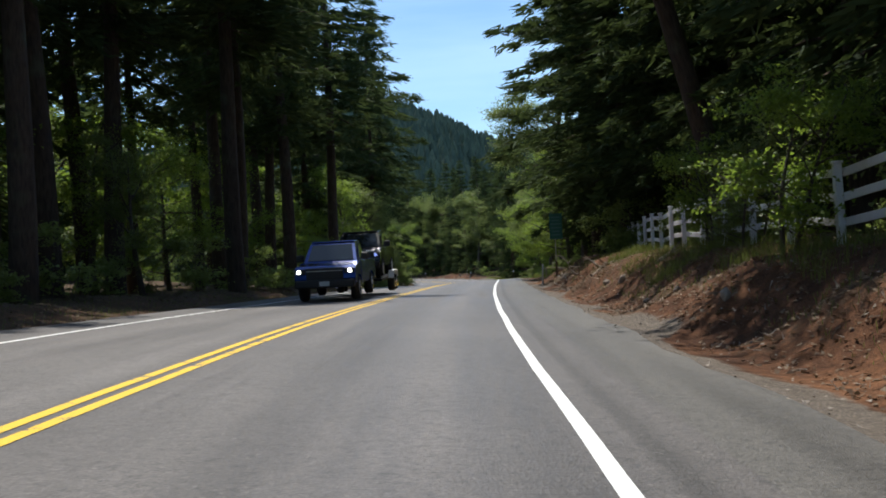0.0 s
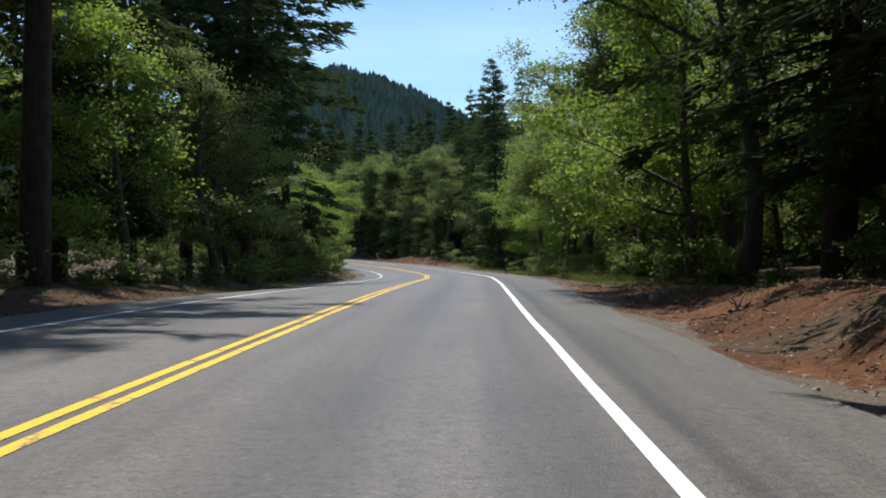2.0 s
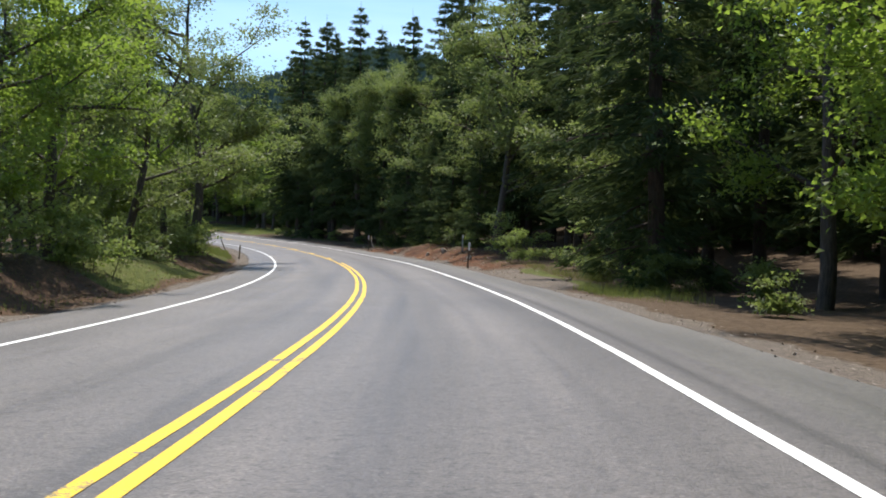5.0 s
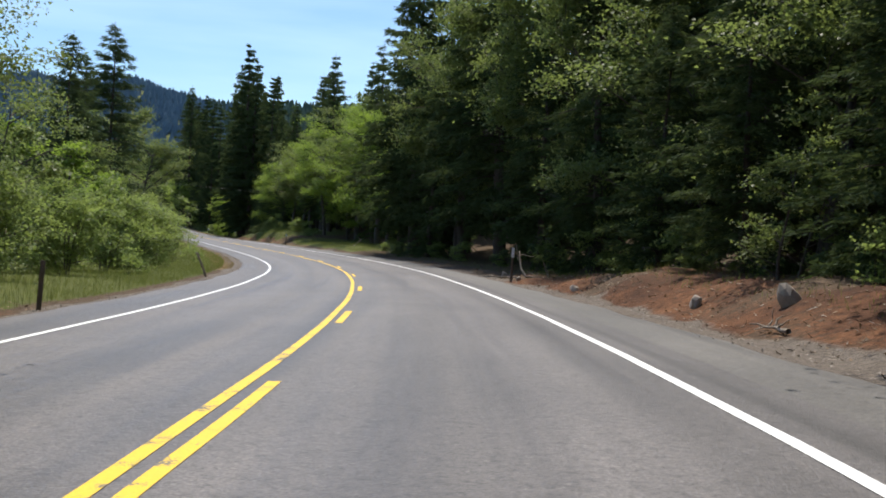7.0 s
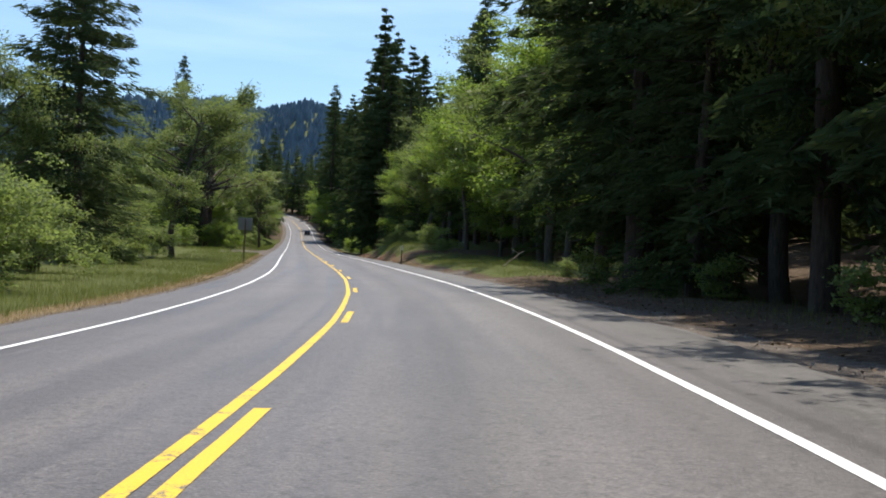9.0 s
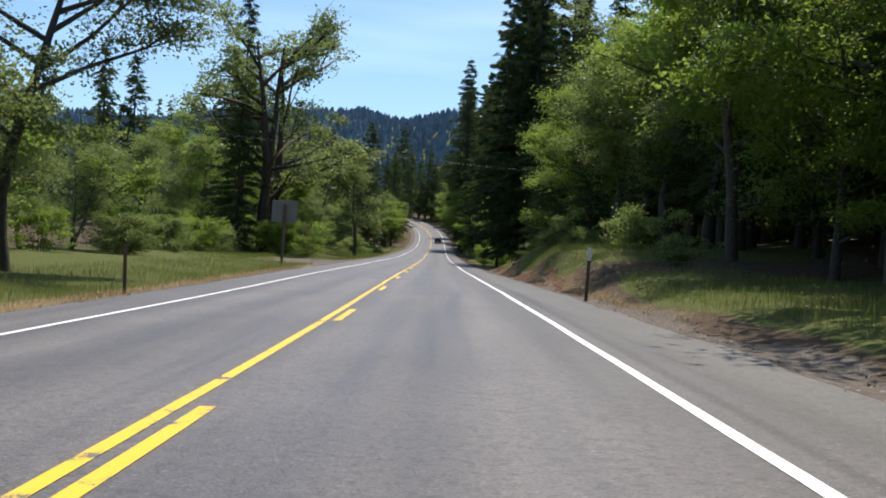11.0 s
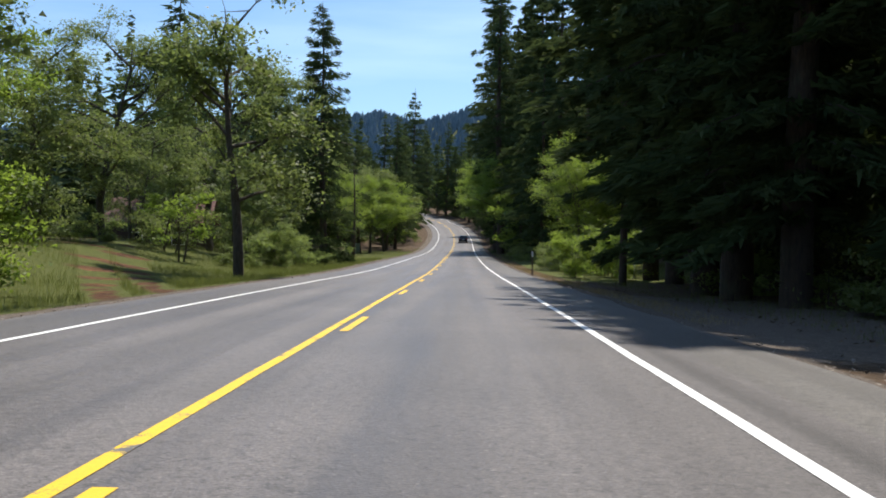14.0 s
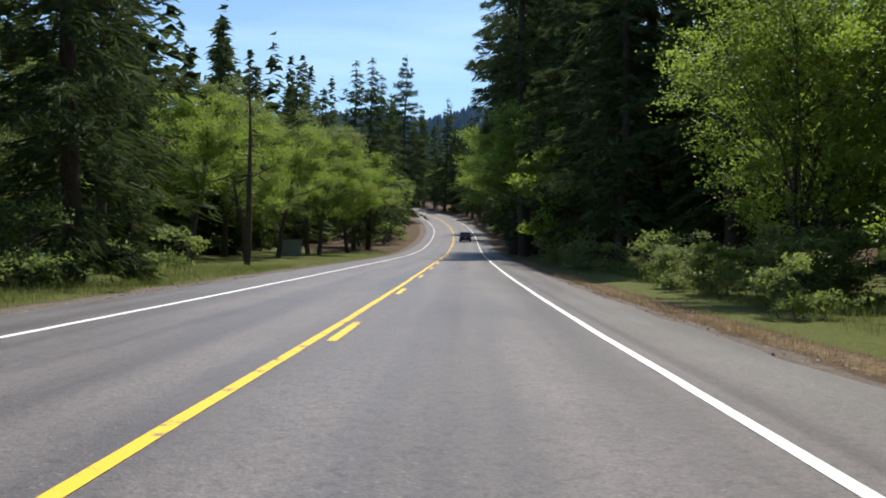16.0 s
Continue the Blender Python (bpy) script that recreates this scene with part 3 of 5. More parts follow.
def broadleaf(seed, tall, wide, low, count, leaf, mat, bark=BARK, limbs=9, stems=1, clump=0.75, name="broadleaf_tree", droop=0.0, sturdy=1.0, up=0.0, gather=0.5):
    """A broadleaved tree: stem, limbs, and leaves in flat sprays gathered into tufts round the twigs."""
    rng = np.random.default_rng(seed)
    wood, tips = [], []
    for k in range(stems):
        off = rng.normal(0, 0.25, 2) * (stems > 1)
        stem = bend_path(rng, (off[0], off[1], -0.3), (off[0] * 0.5, off[1] * 0.5, 1), tall * 0.9, 9, 0.07)
        r0 = tall * 0.016 * sturdy / stems ** 0.5
        wood.append(tube(stem, np.linspace(r0 * 1.25, r0 * 0.18, len(stem))))
        for i in range(limbs):
            f = low + (0.97 - low) * (i + rng.uniform(0, 0.8)) / limbs
            at = np.array([np.interp(f * (len(stem) - 1), np.arange(len(stem)), stem[:, c]) for c in range(3)])
            ang = rng.uniform(0, 6.283)
            reach = 0.5 * wide * (1.05 - 0.75 * abs((f - low) / (1 - low) - 0.35)) * rng.uniform(0.75, 1.15)
            limb = bend_path(rng, at, (math.cos(ang), math.sin(ang), rng.uniform(0.15, 0.8) + up), reach * (1.15 + 0.25 * up), 6, 0.14, 0.03)
            wood.append(tube(limb[::2], np.linspace(r0 * 0.45, r0 * 0.07, len(limb[::2])), 4))
            for j in range(1, len(limb)):
                tips.append((limb[j], 0.3 + 0.14 * j))
            for _ in range(3 if name != "shrub" else 1):
                j = rng.integers(2, len(limb) - 1)
                tw = bend_path(rng, limb[j], limb[j] - limb[j - 1] + rng.normal(0, 0.5, 3), reach * 0.5, 4, 0.2, 0.02 - droop)
                wood.append(tube(tw[::2], np.linspace(r0 * 0.16, r0 * 0.03, len(tw[::2])), 3))
                for q in range(1, len(tw)):
                    tips.append((tw[q], 0.5 + 0.16 * q))
        tips += [(stem[-1], 0.8), (stem[-2], 0.8), (stem[-3], 0.7)]
    pts, wgt = np.array([t[0] for t in tips]), np.array([t[1] for t in tips])
    pts = pts[pts[:, 2] > tall * low * 0.5]
    wgt = wgt[:len(pts)]
    sprays = count // 20
    pick = rng.choice(len(pts), sprays, p=wgt / wgt.sum())
    mids = pts[pick] + rng.normal(0, clump * 0.5, (sprays, 3)) * [1, 1, 0.7]
    tuft = mids[rng.choice(sprays, max(6, sprays // 12), replace=False)]
    mids += (tuft[((mids[:, None] - tuft[None]) ** 2).sum(-1).argmin(1)] - mids) * gather
    tilt = rng.normal(0, 0.45, (sprays, 3)) + [0, 0, 1]
    which = rng.integers(0, sprays, count)
    flat = rng.normal(0, 1, (count, 3)) * [clump * 0.62, clump * 0.62, clump * 0.13]
    flat[:, 2] -= (flat[:, 0] * tilt[which, 0] + flat[:, 1] * tilt[which, 1]) * 0.6
    c = mids[which] + flat
    c[:, 2] = np.maximum(c[:, 2], 0.12)
    v, q = leaves(rng, c, leaf, tilt[which], 0.55)
    tv, tq = joined(wood)
    return (name, quad_mesh("trunk", tv, tq, bark, True), quad_mesh("crown", v, q, mat))


def conifer(seed, tall, wide, low, count, spray, mat=NEEDLE, name="conifer_tree", gaps=0.0, boughs=True, slim=0.11):
    """A fir: straight stem, whorls of drooping boughs set with flat needle sprays."""
    rng = np.random.default_rng(seed)
    stem = np.array([(0.10 * math.sin(i * 0.9 + seed), 0.10 * math.cos(i * 0.7), -0.4 + (tall + 0.4) * i / 11) for i in range(12)])
    r0 = 0.0102 * tall + 0.05
    wood = [tube(stem, np.linspace(r0 * 1.2, 0.015, 12), 8)]
    cs, ds = [], []
    z = tall * low
    while z < tall * 0.985:
        f = (z - tall * low) / (tall * (1 - low))
        reach0 = 0.5 * wide * (1 - f) ** 0.8 * min(1.0, 0.55 + 2.2 * f) + 0.18
        for _ in range(rng.integers(4, 7)):
            if rng.uniform() < gaps:
                continue
            ang, reach = rng.uniform(0, 6.283), reach0 * rng.uniform(0.55, 1.2)
            rise_ = 0.35 * f + rng.normal(0, 0.07) - 0.05
            t = np.linspace(0, 1, 7)
            line = np.stack([np.cos(ang) * reach * t, np.sin(ang) * reach * t, z + reach * (rise_ * t - 0.42 * (1 - 0.6 * f) * t ** 2 + 0.12 * t ** 4)], -1)
            if boughs and rng.uniform() < 0.45:
                wood.append(tube(line[::3], np.linspace(0.02 + 0.012 * reach, 0.006, 3), 3))
            k = max(3, int(reach * 7))
            u = rng.uniform(0.12, 1.05, k)
            at = np.stack([np.interp(u, t, line[:, c]) for c in range(3)], -1)
            out = rng.uniform(-1, 1, k) * reach * 0.33 * (1.1 - u)
            at += np.stack([-np.sin(ang) * out, np.cos(ang) * out, -0.25 * np.abs(out) - rng.uniform(0, 0.18, k)], -1)
            cs.append(at)
            ds.append(np.tile([np.cos(ang), np.sin(ang), -0.35], (k, 1)) + np.stack([-np.sin(ang) * np.sign(out), np.cos(ang) * np.sign(out), 0 * out], -1) * 0.7)
        z += tall * (1 - low) / 34 * rng.uniform(0.6, 1.3)
    c, d = np.concatenate(cs), np.concatenate(ds)
    if len(c) > 0:
        pick = rng.integers(0, len(c), count)
        c, d = c[pick] + rng.normal(0, 0.12, (count, 3)), d[pick] + rng.normal(0, 0.35, (count, 3))
    d /= np.linalg.norm(d, axis=1)[:, None]
    nrm = np.cross(d, rng.normal(0, 1, (count, 3)) * [1, 1, 0.3])
    nrm /= np.linalg.norm(nrm, axis=1)[:, None] + 1e-9
    sz = (spray * rng.uniform(0.6, 1.35, count))[:, None]
    v = np.stack([c - d * sz * 0.4 + nrm * sz * slim, c + d * sz * 0.85 - [0, 0, 0.1] * sz, c - d * sz * 0.3 - nrm * sz * slim - [0, 0, 0.08] * sz], 1).reshape(-1, 3)
    tv, tq = joined(wood)
    return (name, quad_mesh("trunk", tv, tq, FIRBARK, True), quad_mesh("crown", v, np.arange(3 * count).reshape(-1, 3), mat))


KINDS = {
    "maple": [broadleaf(11, 12, 9, 0.16, 21000, 0.135, MAPLE, limbs=12), broadleaf(12, 13.5, 9.5, 0.20, 22000, 0.135, MAPLE, limbs=13), broadleaf(13, 10, 8, 0.14, 18000, 0.13, MAPLE, limbs=11)],
    "dull": [broadleaf(21, 12, 8, 0.18, 18000, 0.125, BROAD, limbs=12), broadleaf(22, 9.5, 7, 0.14, 15000, 0.12, BROAD, limbs=11, stems=2)],
    "shade": [broadleaf(25, 15, 11.5, 0.26, 33000, 0.14, BROAD, limbs=16, clump=0.75), broadleaf(26, 14, 11, 0.24, 31000, 0.135, MAPLE, limbs=16, clump=0.7)],
    "young": [broadleaf(31, 6.5, 5, 0.08, 7000, 0.14, MAPLE, limbs=11, stems=2, clump=0.5), broadleaf(32, 5.2, 4.2, 0.07, 6000, 0.13, BROAD, limbs=10, stems=2, clump=0.45)],
    "sapling": [broadleaf(35, 4.6, 3.6, 0.2, 2200, 0.13, MAPLE, limbs=9, stems=2, clump=0.4)],
    "bushy": [broadleaf(37, 10.5, 10.0, 0.06, 66000, 0.115, MAPLE, limbs=26, stems=3, clump=0.55, up=0.5)],
    "oak": [broadleaf(41, 18, 15, 0.22, 20000, 0.21, BROAD, bark=FIRBARK, limbs=10, stems=3, clump=0.8, sturdy=2.3)],
    "thin": [broadleaf(45, 13, 7.5, 0.3, 11000, 0.17, BROAD, limbs=14, clump=0.7)],
    "shrub": [broadleaf(51, 2.2, 2.6, 0.04, 1700, 0.115, BRUSH, limbs=8, stems=4, clump=0.35, name="shrub"), broadleaf(52, 1.5, 2.2, 0.03, 1400, 0.105, BRUSH, limbs=7, stems=4, clump=0.3, name="shrub"),
              broadleaf(53, 1.2, 1.8, 0.03, 1100, 0.105, BROAD, limbs=6, stems=3, clump=0.3, name="shrub")],
    "willow": [broadleaf(61, 4.0, 5.6, 0.04, 13000, 0.11, BRUSH, limbs=12, stems=4, clump=0.42, name="shrub")],
    "thicket": [broadleaf(65, 3.6, 4.6, 0.03, 8500, 0.12, MAPLE, limbs=11, stems=4, clump=0.42, name="shrub"), broadleaf(66, 3.0, 4.2, 0.03, 7500, 0.12, BROAD, limbs=11, stems=4, clump=0.4, name="shrub")],
    "far": [broadleaf(71, 12, 9, 0.1, 4800, 0.27, MAPLE, limbs=8), broadleaf(72, 11, 8, 0.1, 4500, 0.26, BROAD, limbs=8)],
    "fir": [conifer(81, 27, 11.5, 0.06, 20000, 0.38, slim=0.11), conifer(82, 22, 9.5, 0.05, 20000, 0.36, slim=0.11), conifer(83, 30, 12.5, 0.12, 20000, 0.40, slim=0.11)],
    "canopy": [conifer(87, 34, 13.6, 0.10, 26000, 0.44, slim=0.13), conifer(88, 32, 13.2, 0.12, 25000, 0.44, slim=0.13)],
    "giant": [conifer(97, 44, 16.5, 0.07, 42000, 0.50, slim=0.14), conifer(98, 41, 15.5, 0.08, 40000, 0.50, slim=0.14)],
    "pole": [conifer(85, 25, 7.5, 0.32, 7000, 0.42, slim=0.12), conifer(86, 22, 7, 0.40, 6000, 0.42, slim=0.12)],
    "mast": [conifer(75, 34, 9.5, 0.30, 11000, 0.46, slim=0.12), conifer(76, 31, 9.0, 0.34, 10000, 0.46, slim=0.12)],
    "farfir": [conifer(91, 27, 10.5, 0.08, 3600, 0.72, boughs=False, slim=0.15), conifer(92, 22, 9, 0.05, 3400, 0.70, boughs=False, slim=0.15), conifer(93, 24, 8.5, 0.12, 3200, 0.70, boughs=False, slim=0.15)],
    "snag": [conifer(95, 11, 3.0, 0.25, 40, 0.4, gaps=0.45)],
}
LABELS = {
    "maple": ("bright green leafy maple tree at the forest edge", "tree"), "dull": ("grey-green broadleaved tree in the roadside wood", "tree"),
    "young": ("young bushy tree leafy down to the ground", "tree"), "oak": ("large spreading tree with dark bare limbs and airy leaves", "tree"),
    "thin": ("slender tree with sparse light green leaves", "tree"), "shrub": ("low green leafy shrub on the verge", "shrub"), "willow": ("broad pale green bush beside the road", "shrub"),
    "far": ("leafy tree farther back in the wood", "tree"), "fir": ("tall dark green fir with drooping boughs", "tree"), "pole": ("tall conifer with a bare dark lower trunk", "tree"),
    "shade": ("tall spreading broadleaved tree that shades the verge", "tree"), "bushy": ("round bushy tree thick with bright green leaves", "tree"), "sapling": ("slender young two-stemmed tree in the grass", "tree"), "canopy": ("tall broad dark fir that overhangs the bank", "tree"), "giant": ("very tall old fir that overhangs the shoulder", "tree"),
    "farfir": ("dark fir farther back in the forest", "tree"), "snag": ("dead grey conifer snag with broken twigs", "dead tree"),
    "mast": ("very tall conifer with a long bare dark trunk", "tree"), "thicket": ("dense leafy bush crowding the shoulder", "shrub"),
}
GROUPS = {"shrub": "roadside shrubs", "willow": "roadside shrubs", "thicket": "roadside shrubs"}
planted = []


def plant(kind, s, u, size=1.0, variant=None, thick=1.0, turn_deg=None):
    """One tree of a kind, standing on the ground; its spin and growth follow from its place."""
    own = random.Random(round(s * 13.7) * 1009 + round(u * 17.3))
    protos = KINDS[kind]
    name, trunk, crown = protos[own.randrange(len(protos)) if variant is None else variant % len(protos)]
    foot = ground_at(s, u)
    top = new(name)
    spin = own.uniform(0, 360) if turn_deg is None else turn_deg
    grow = size * (own.uniform(0.92, 1.08) if variant is None else 1.0)
    top.matrix_world = pose(*foot, own.uniform(-1.5, 1.5), own.uniform(-1.5, 1.5), spin) @ Matrix.Diagonal((grow * thick, grow * thick, grow, 1))
    child("trunk", trunk, top).scale = (0.85 / thick, 0.85 / thick, 1) if thick > 1.05 else (1, 1, 1)
    child("crown", crown, top)
    label, category = LABELS[kind]
    tagged(top, label, category, group=GROUPS.get(kind, "forest trees"))
    planted.append((s, u))
    return top


# single trees that stand out, stretch by stretch: kind, s, u, size, variant and, where it differs, stoutness
SINGLE = (
    # right, the cut bank with the fence
    ("canopy", -6, 10.6, 1.0, 0), ("canopy", -1, 10.8, 1.0, 1), ("shade", 5, 13.4, 1.3, 0), ("canopy", 10.5, 10.8, 1.0, 1), ("canopy", 17, 13.0, 1.0, 0), ("shade", 22, 13.4, 1.3, 0), ("canopy", 28, 14.2, 1.0, 0), 
    ("canopy", 35, 14.0, 0.95, 1), ("canopy", 40.5, 13.8, 0.95, 0), ("canopy", 45, 12.6, 1.0, 1, 1.1), ("canopy", 50.5, 11.8, 1.0, 0, 1.35), ("canopy", 55.5, 11.2, 0.95, 1, 1.3), ("canopy", 61, 11.2, 0.95, 0, 1.2), ("canopy", 66.5, 10.6, 0.95, 1), ("canopy", 72, 11.0, 0.88, 0), ("shade", 77, 10.2, 1.0, 0),
    ("young", 25, 9.1, 0.5, 0), ("young", 21, 9.0, 0.5, 1), ("young", 17.5, 8.6, 0.55, 0),
    # right, the leafy wood up to the bend
    ("maple", 80.5, 9.6, 0.88, 0), ("maple", 88, 9.2, 0.9, 1), ("shade", 96.5, 10.6, 0.9, 1), ("shade", 90, 13.4, 1.05, 0), ("shade", 101.5, 11.2, 0.95, 0), ("shade", 106.5, 9.8, 0.85, 0), ("shade", 112, 10.6, 0.95, 1), ("shade", 118, 10.4, 0.9, 0), ("shade", 124, 10.8, 0.88, 1), ("shade", 131, 11.4, 0.85, 0), ("canopy", 108, 15.5, 0.6, 0), ("canopy", 116, 16.0, 0.6, 1), ("canopy", 125, 16.0, 0.58, 0), ("canopy", 134, 16.5, 0.55, 1),
    ("maple", 140, 11.6, 0.98, 0), ("maple", 148, 12.4, 0.95, 1), ("fir", 157, 10.6, 1.08, 1), ("shade", 164, 12.8, 0.95, 0), ("canopy", 171, 14.2, 0.66, 0), ("canopy", 164, 15.5, 0.62, 1),
    ("thicket", 97, 10.4, 0.54, 1), ("thicket", 101, 9.9, 0.56, 1), ("thicket", 105, 9.8, 0.54, 1), ("thicket", 109, 9.7, 0.56, 1), ("thicket", 113, 10.0, 0.59, 1), ("thicket", 117, 9.8, 0.54, 1), ("thicket", 121.5, 9.2, 0.62, 1), ("thicket", 128, 9.6, 0.6, 1), ("thicket", 135, 9.9, 0.55, 1), ("thicket", 88, 9.6, 0.6, 1), ("shrub", 96.5, 8.3, 0.50, 2), ("shrub", 99, 8.6, 0.60, 2), ("shrub", 102.5, 8.2, 0.50, 1), ("shrub", 106, 8.4, 0.65, 2), ("shrub", 109.5, 8.2, 0.50, 2), ("shrub", 113, 8.4, 0.60, 1),
    ("canopy", 158, 15.0, 0.6, 1), ("canopy", 150.5, 15.5, 0.6, 0), ("thicket", 154, 10.2, 0.5, 1), ("thicket", 160.5, 9.6, 0.36, 1),
    # right, the outside of the bend
    ("shade", 184, 10.4, 1.05, 0), ("young", 191, 9.5, 0.6, 1), ("canopy", 177, 13.6, 0.68, 1), ("canopy", 183, 15.0, 0.7, 0), ("canopy", 193, 15.4, 0.66, 1), ("fir", 188, 10.2, 0.38, 1, 1.3), ("fir", 195, 10.1, 0.42, 1, 1.3), ("dull", 194, 11.6, 0.85, 0), ("canopy", 199, 12.6, 0.7, 0), ("fir", 202, 10.0, 0.42, 1, 1.3), ("dull", 202, 11.2, 0.8, 1), ("dull", 208, 11.4, 1.15, 0), ("shade", 218, 12.4, 1.2, 0, 0.8), ("shade", 211, 13.0, 1.1, 0, 0.75), ("canopy", 219, 16.0, 0.75, 0),
    ("canopy", 189, 16.0, 0.72, 0), ("canopy", 197, 15.6, 0.75, 1), ("canopy", 206, 12.6, 0.68, 0), ("canopy", 213, 15.8, 0.75, 1), ("shade", 224, 12.2, 1.25, 0, 0.75), ("canopy", 229.5, 10.5, 0.78, 0), ("canopy", 239.5, 10.7, 0.8, 1), ("shade", 235, 12.0, 1.2, 0, 0.8), ("shade", 244, 11.8, 1.25, 0, 0.8), ("canopy", 228, 16.0, 0.8, 1), ("canopy", 248.5, 11.6, 0.9, 1), ("canopy", 252, 10.0, 0.85, 0), ("canopy", 258, 10.6, 0.8, 1), ("canopy", 236, 15.2, 0.75, 0), ("canopy", 244, 15.4, 0.75, 1), ("canopy", 252, 15.0, 0.75, 0),
    # right, the straight
    ("shade", 296, 15.4, 1.25, 1), ("shade", 288, 15.6, 1.25, 0), ("maple", 280, 14.0, 1.25, 1), ("canopy", 301, 17.5, 0.7, 0), ("canopy", 308, 14.4, 0.72, 1), ("canopy", 314.5, 15.6, 0.78, 0), ("canopy", 321.5, 15.8, 0.78, 1), ("canopy", 328, 16.5, 0.75, 0), ("shade", 303, 12.6, 0.95, 1), ("shade", 311, 13.8, 1.0, 0), ("shade", 318.5, 13.8, 1.0, 0), ("shade", 325, 13.6, 1.0, 1), ("shade", 334, 12.0, 0.85, 1), ("shade", 327.5, 12.4, 0.85, 0), ("maple", 339.5, 12.6, 1.0, 0), ("thicket", 327, 10.6, 0.5, 1), ("fir", 330.5, 11.6, 0.36, 1, 1.3), ("shade", 337, 17.5, 1.2, 1), ("maple", 344, 17.0, 1.1, 0), ("shade", 352, 15.6, 1.0, 1), ("canopy", 346, 11.6, 0.56, 1), ("canopy", 338, 12.4, 0.5, 0), ("thicket", 333, 9.9, 0.55, 1), ("thicket", 337, 9.7, 0.6, 1), ("thicket", 341, 9.9, 0.62, 1), ("thicket", 346, 9.7, 0.6, 1), ("thicket", 351, 9.8, 0.6, 1), ("fir", 351.5, 11.2, 0.44, 1, 1.3), ("fir", 358, 11.4, 0.45, 1, 1.3), ("canopy", 347, 16.4, 0.7, 0),
    ("giant", 362.5, 13.6, 0.72, 0), ("giant", 368, 10.6, 0.82, 1), ("giant", 373, 10.4, 0.9, 0), ("giant", 378, 10.6, 0.9, 1), ("giant", 385.5, 12.4, 0.88, 0), ("giant", 391, 12.4, 0.85, 1), ("mast", 397.5, 12.5, 1.15, 0, 1.25), ("giant", 395, 19.5, 0.9, 1), ("giant", 403, 20.5, 0.85, 0), ("giant", 410, 19.5, 0.85, 1), ("giant", 417, 19.0, 0.85, 0), ("giant", 425, 23.5, 0.85, 1), ("giant", 433, 22.0, 0.82, 0), ("giant", 443, 18.0, 0.8, 1), ("giant", 440, 14.6, 0.7, 0), ("thicket", 416.5, 9.9, 0.65, 1), ("thicket", 422, 9.4, 0.6, 1), ("thicket", 426.5, 9.0, 0.55, 1),
    ("thicket", 398.6, 8.5, 0.72, 0), ("thicket", 402.5, 10.6, 0.95, 0), ("thicket", 396.5, 11.0, 0.7, 0), ("bushy", 421, 11.5, 0.84, 0, 1.03), ("thicket", 407.5, 10.2, 0.8, 0), ("thicket", 412, 11.6, 0.8, 0), ("thicket", 418.5, 10.8, 0.75, 1), ("shade", 417, 20.0, 0.8, 1), ("shrub", 407, 8.9, 0.8, 1), ("shrub", 413, 8.7, 0.6, 0), ("shrub", 424, 8.6, 0.8, 2),
    ("giant", 449, 12.4, 0.8, 0), ("giant", 458, 11.8, 0.85, 1), ("giant", 468, 12.0, 0.85, 0), ("giant", 479, 11.8, 0.9, 1), ("mast", 484, 7.2, 1.28, 0), ("mast", 494, 7.0, 1.3, 1), ("mast", 505, 7.2, 1.25, 0), ("shade", 476, 8.4, 1.0, 1), ("shade", 489, 7.8, 1.15, 1), ("shade", 501, 7.6, 1.15, 1), ("giant", 491, 12.4, 0.95, 0), ("giant", 504, 12.4, 0.95, 1), ("giant", 519, 12.2, 0.95, 0), ("giant", 536, 13.0, 0.95, 1), ("shade", 553, 8.8, 1.25, 1), ("shade", 575, 8.4, 1.35, 1), ("giant", 560, 15.0, 0.95, 0), ("giant", 590, 14.0, 0.95, 1),
    # left, the dark wood
    ("maple", 30, -14.5, 0.8, 1), ("maple", 41, -13.4, 0.75, 0), ("maple", 52.5, -14.0, 0.8, 2), ("maple", 63, -13.8, 0.85, 1), ("maple", 70, -10.8, 0.6, 2), ("dull", 35, -9.0, 0.5, 0), ("mast", 16, -10.0, 1.0, 0), ("mast", 22, -12.5, 1.0, 1), ("mast", 27, -9.6, 0.95, 1), ("mast", 33, -11.6, 1.0, 0), ("mast", 44.5, -8.0, 1.15, 1, 1.75), ("mast", 39, -11.5, 1.0, 1), ("mast", 49, -9.2, 1.0, 0), ("mast", 55, -11.8, 1.0, 1), ("mast", 60, -9.0, 0.95, 0), ("mast", 66, -11.5, 1.0, 1), ("mast", 75, -8.8, 1.1, 0, 1.55), ("mast", 71, -13.5, 1.0, 0),
    ("maple", 82, -8.9, 0.86, 0), ("dull", 90, -7.9, 0.85, 0), ("canopy", 86, -13.0, 0.9, 1), ("canopy", 95, -13.5, 0.85, 0), ("dull", 98, -9.4, 0.8, 0), ("canopy", 121, -10.2, 0.92, 0, 1.15), ("canopy", 103, -13.0, 0.9, 1), ("mast", 101, -9.2, 1.0, 1, 1.4), ("canopy", 112, -11.2, 0.9, 0), ("young", 106, -8.6, 0.9, 1), ("young", 110, -13.0, 1.0, 1), ("young", 118, -14.5, 1.0, 0), ("young", 125, -15.0, 1.1, 1), ("young", 133, -14.5, 1.1, 0), ("young", 114, -17.5, 1.1, 1), ("young", 122, -19.5, 1.1, 0), ("dull", 132, -20, 0.6, 0), ("dull", 141, -18.5, 0.65, 1),
    # left, the inside of the bend
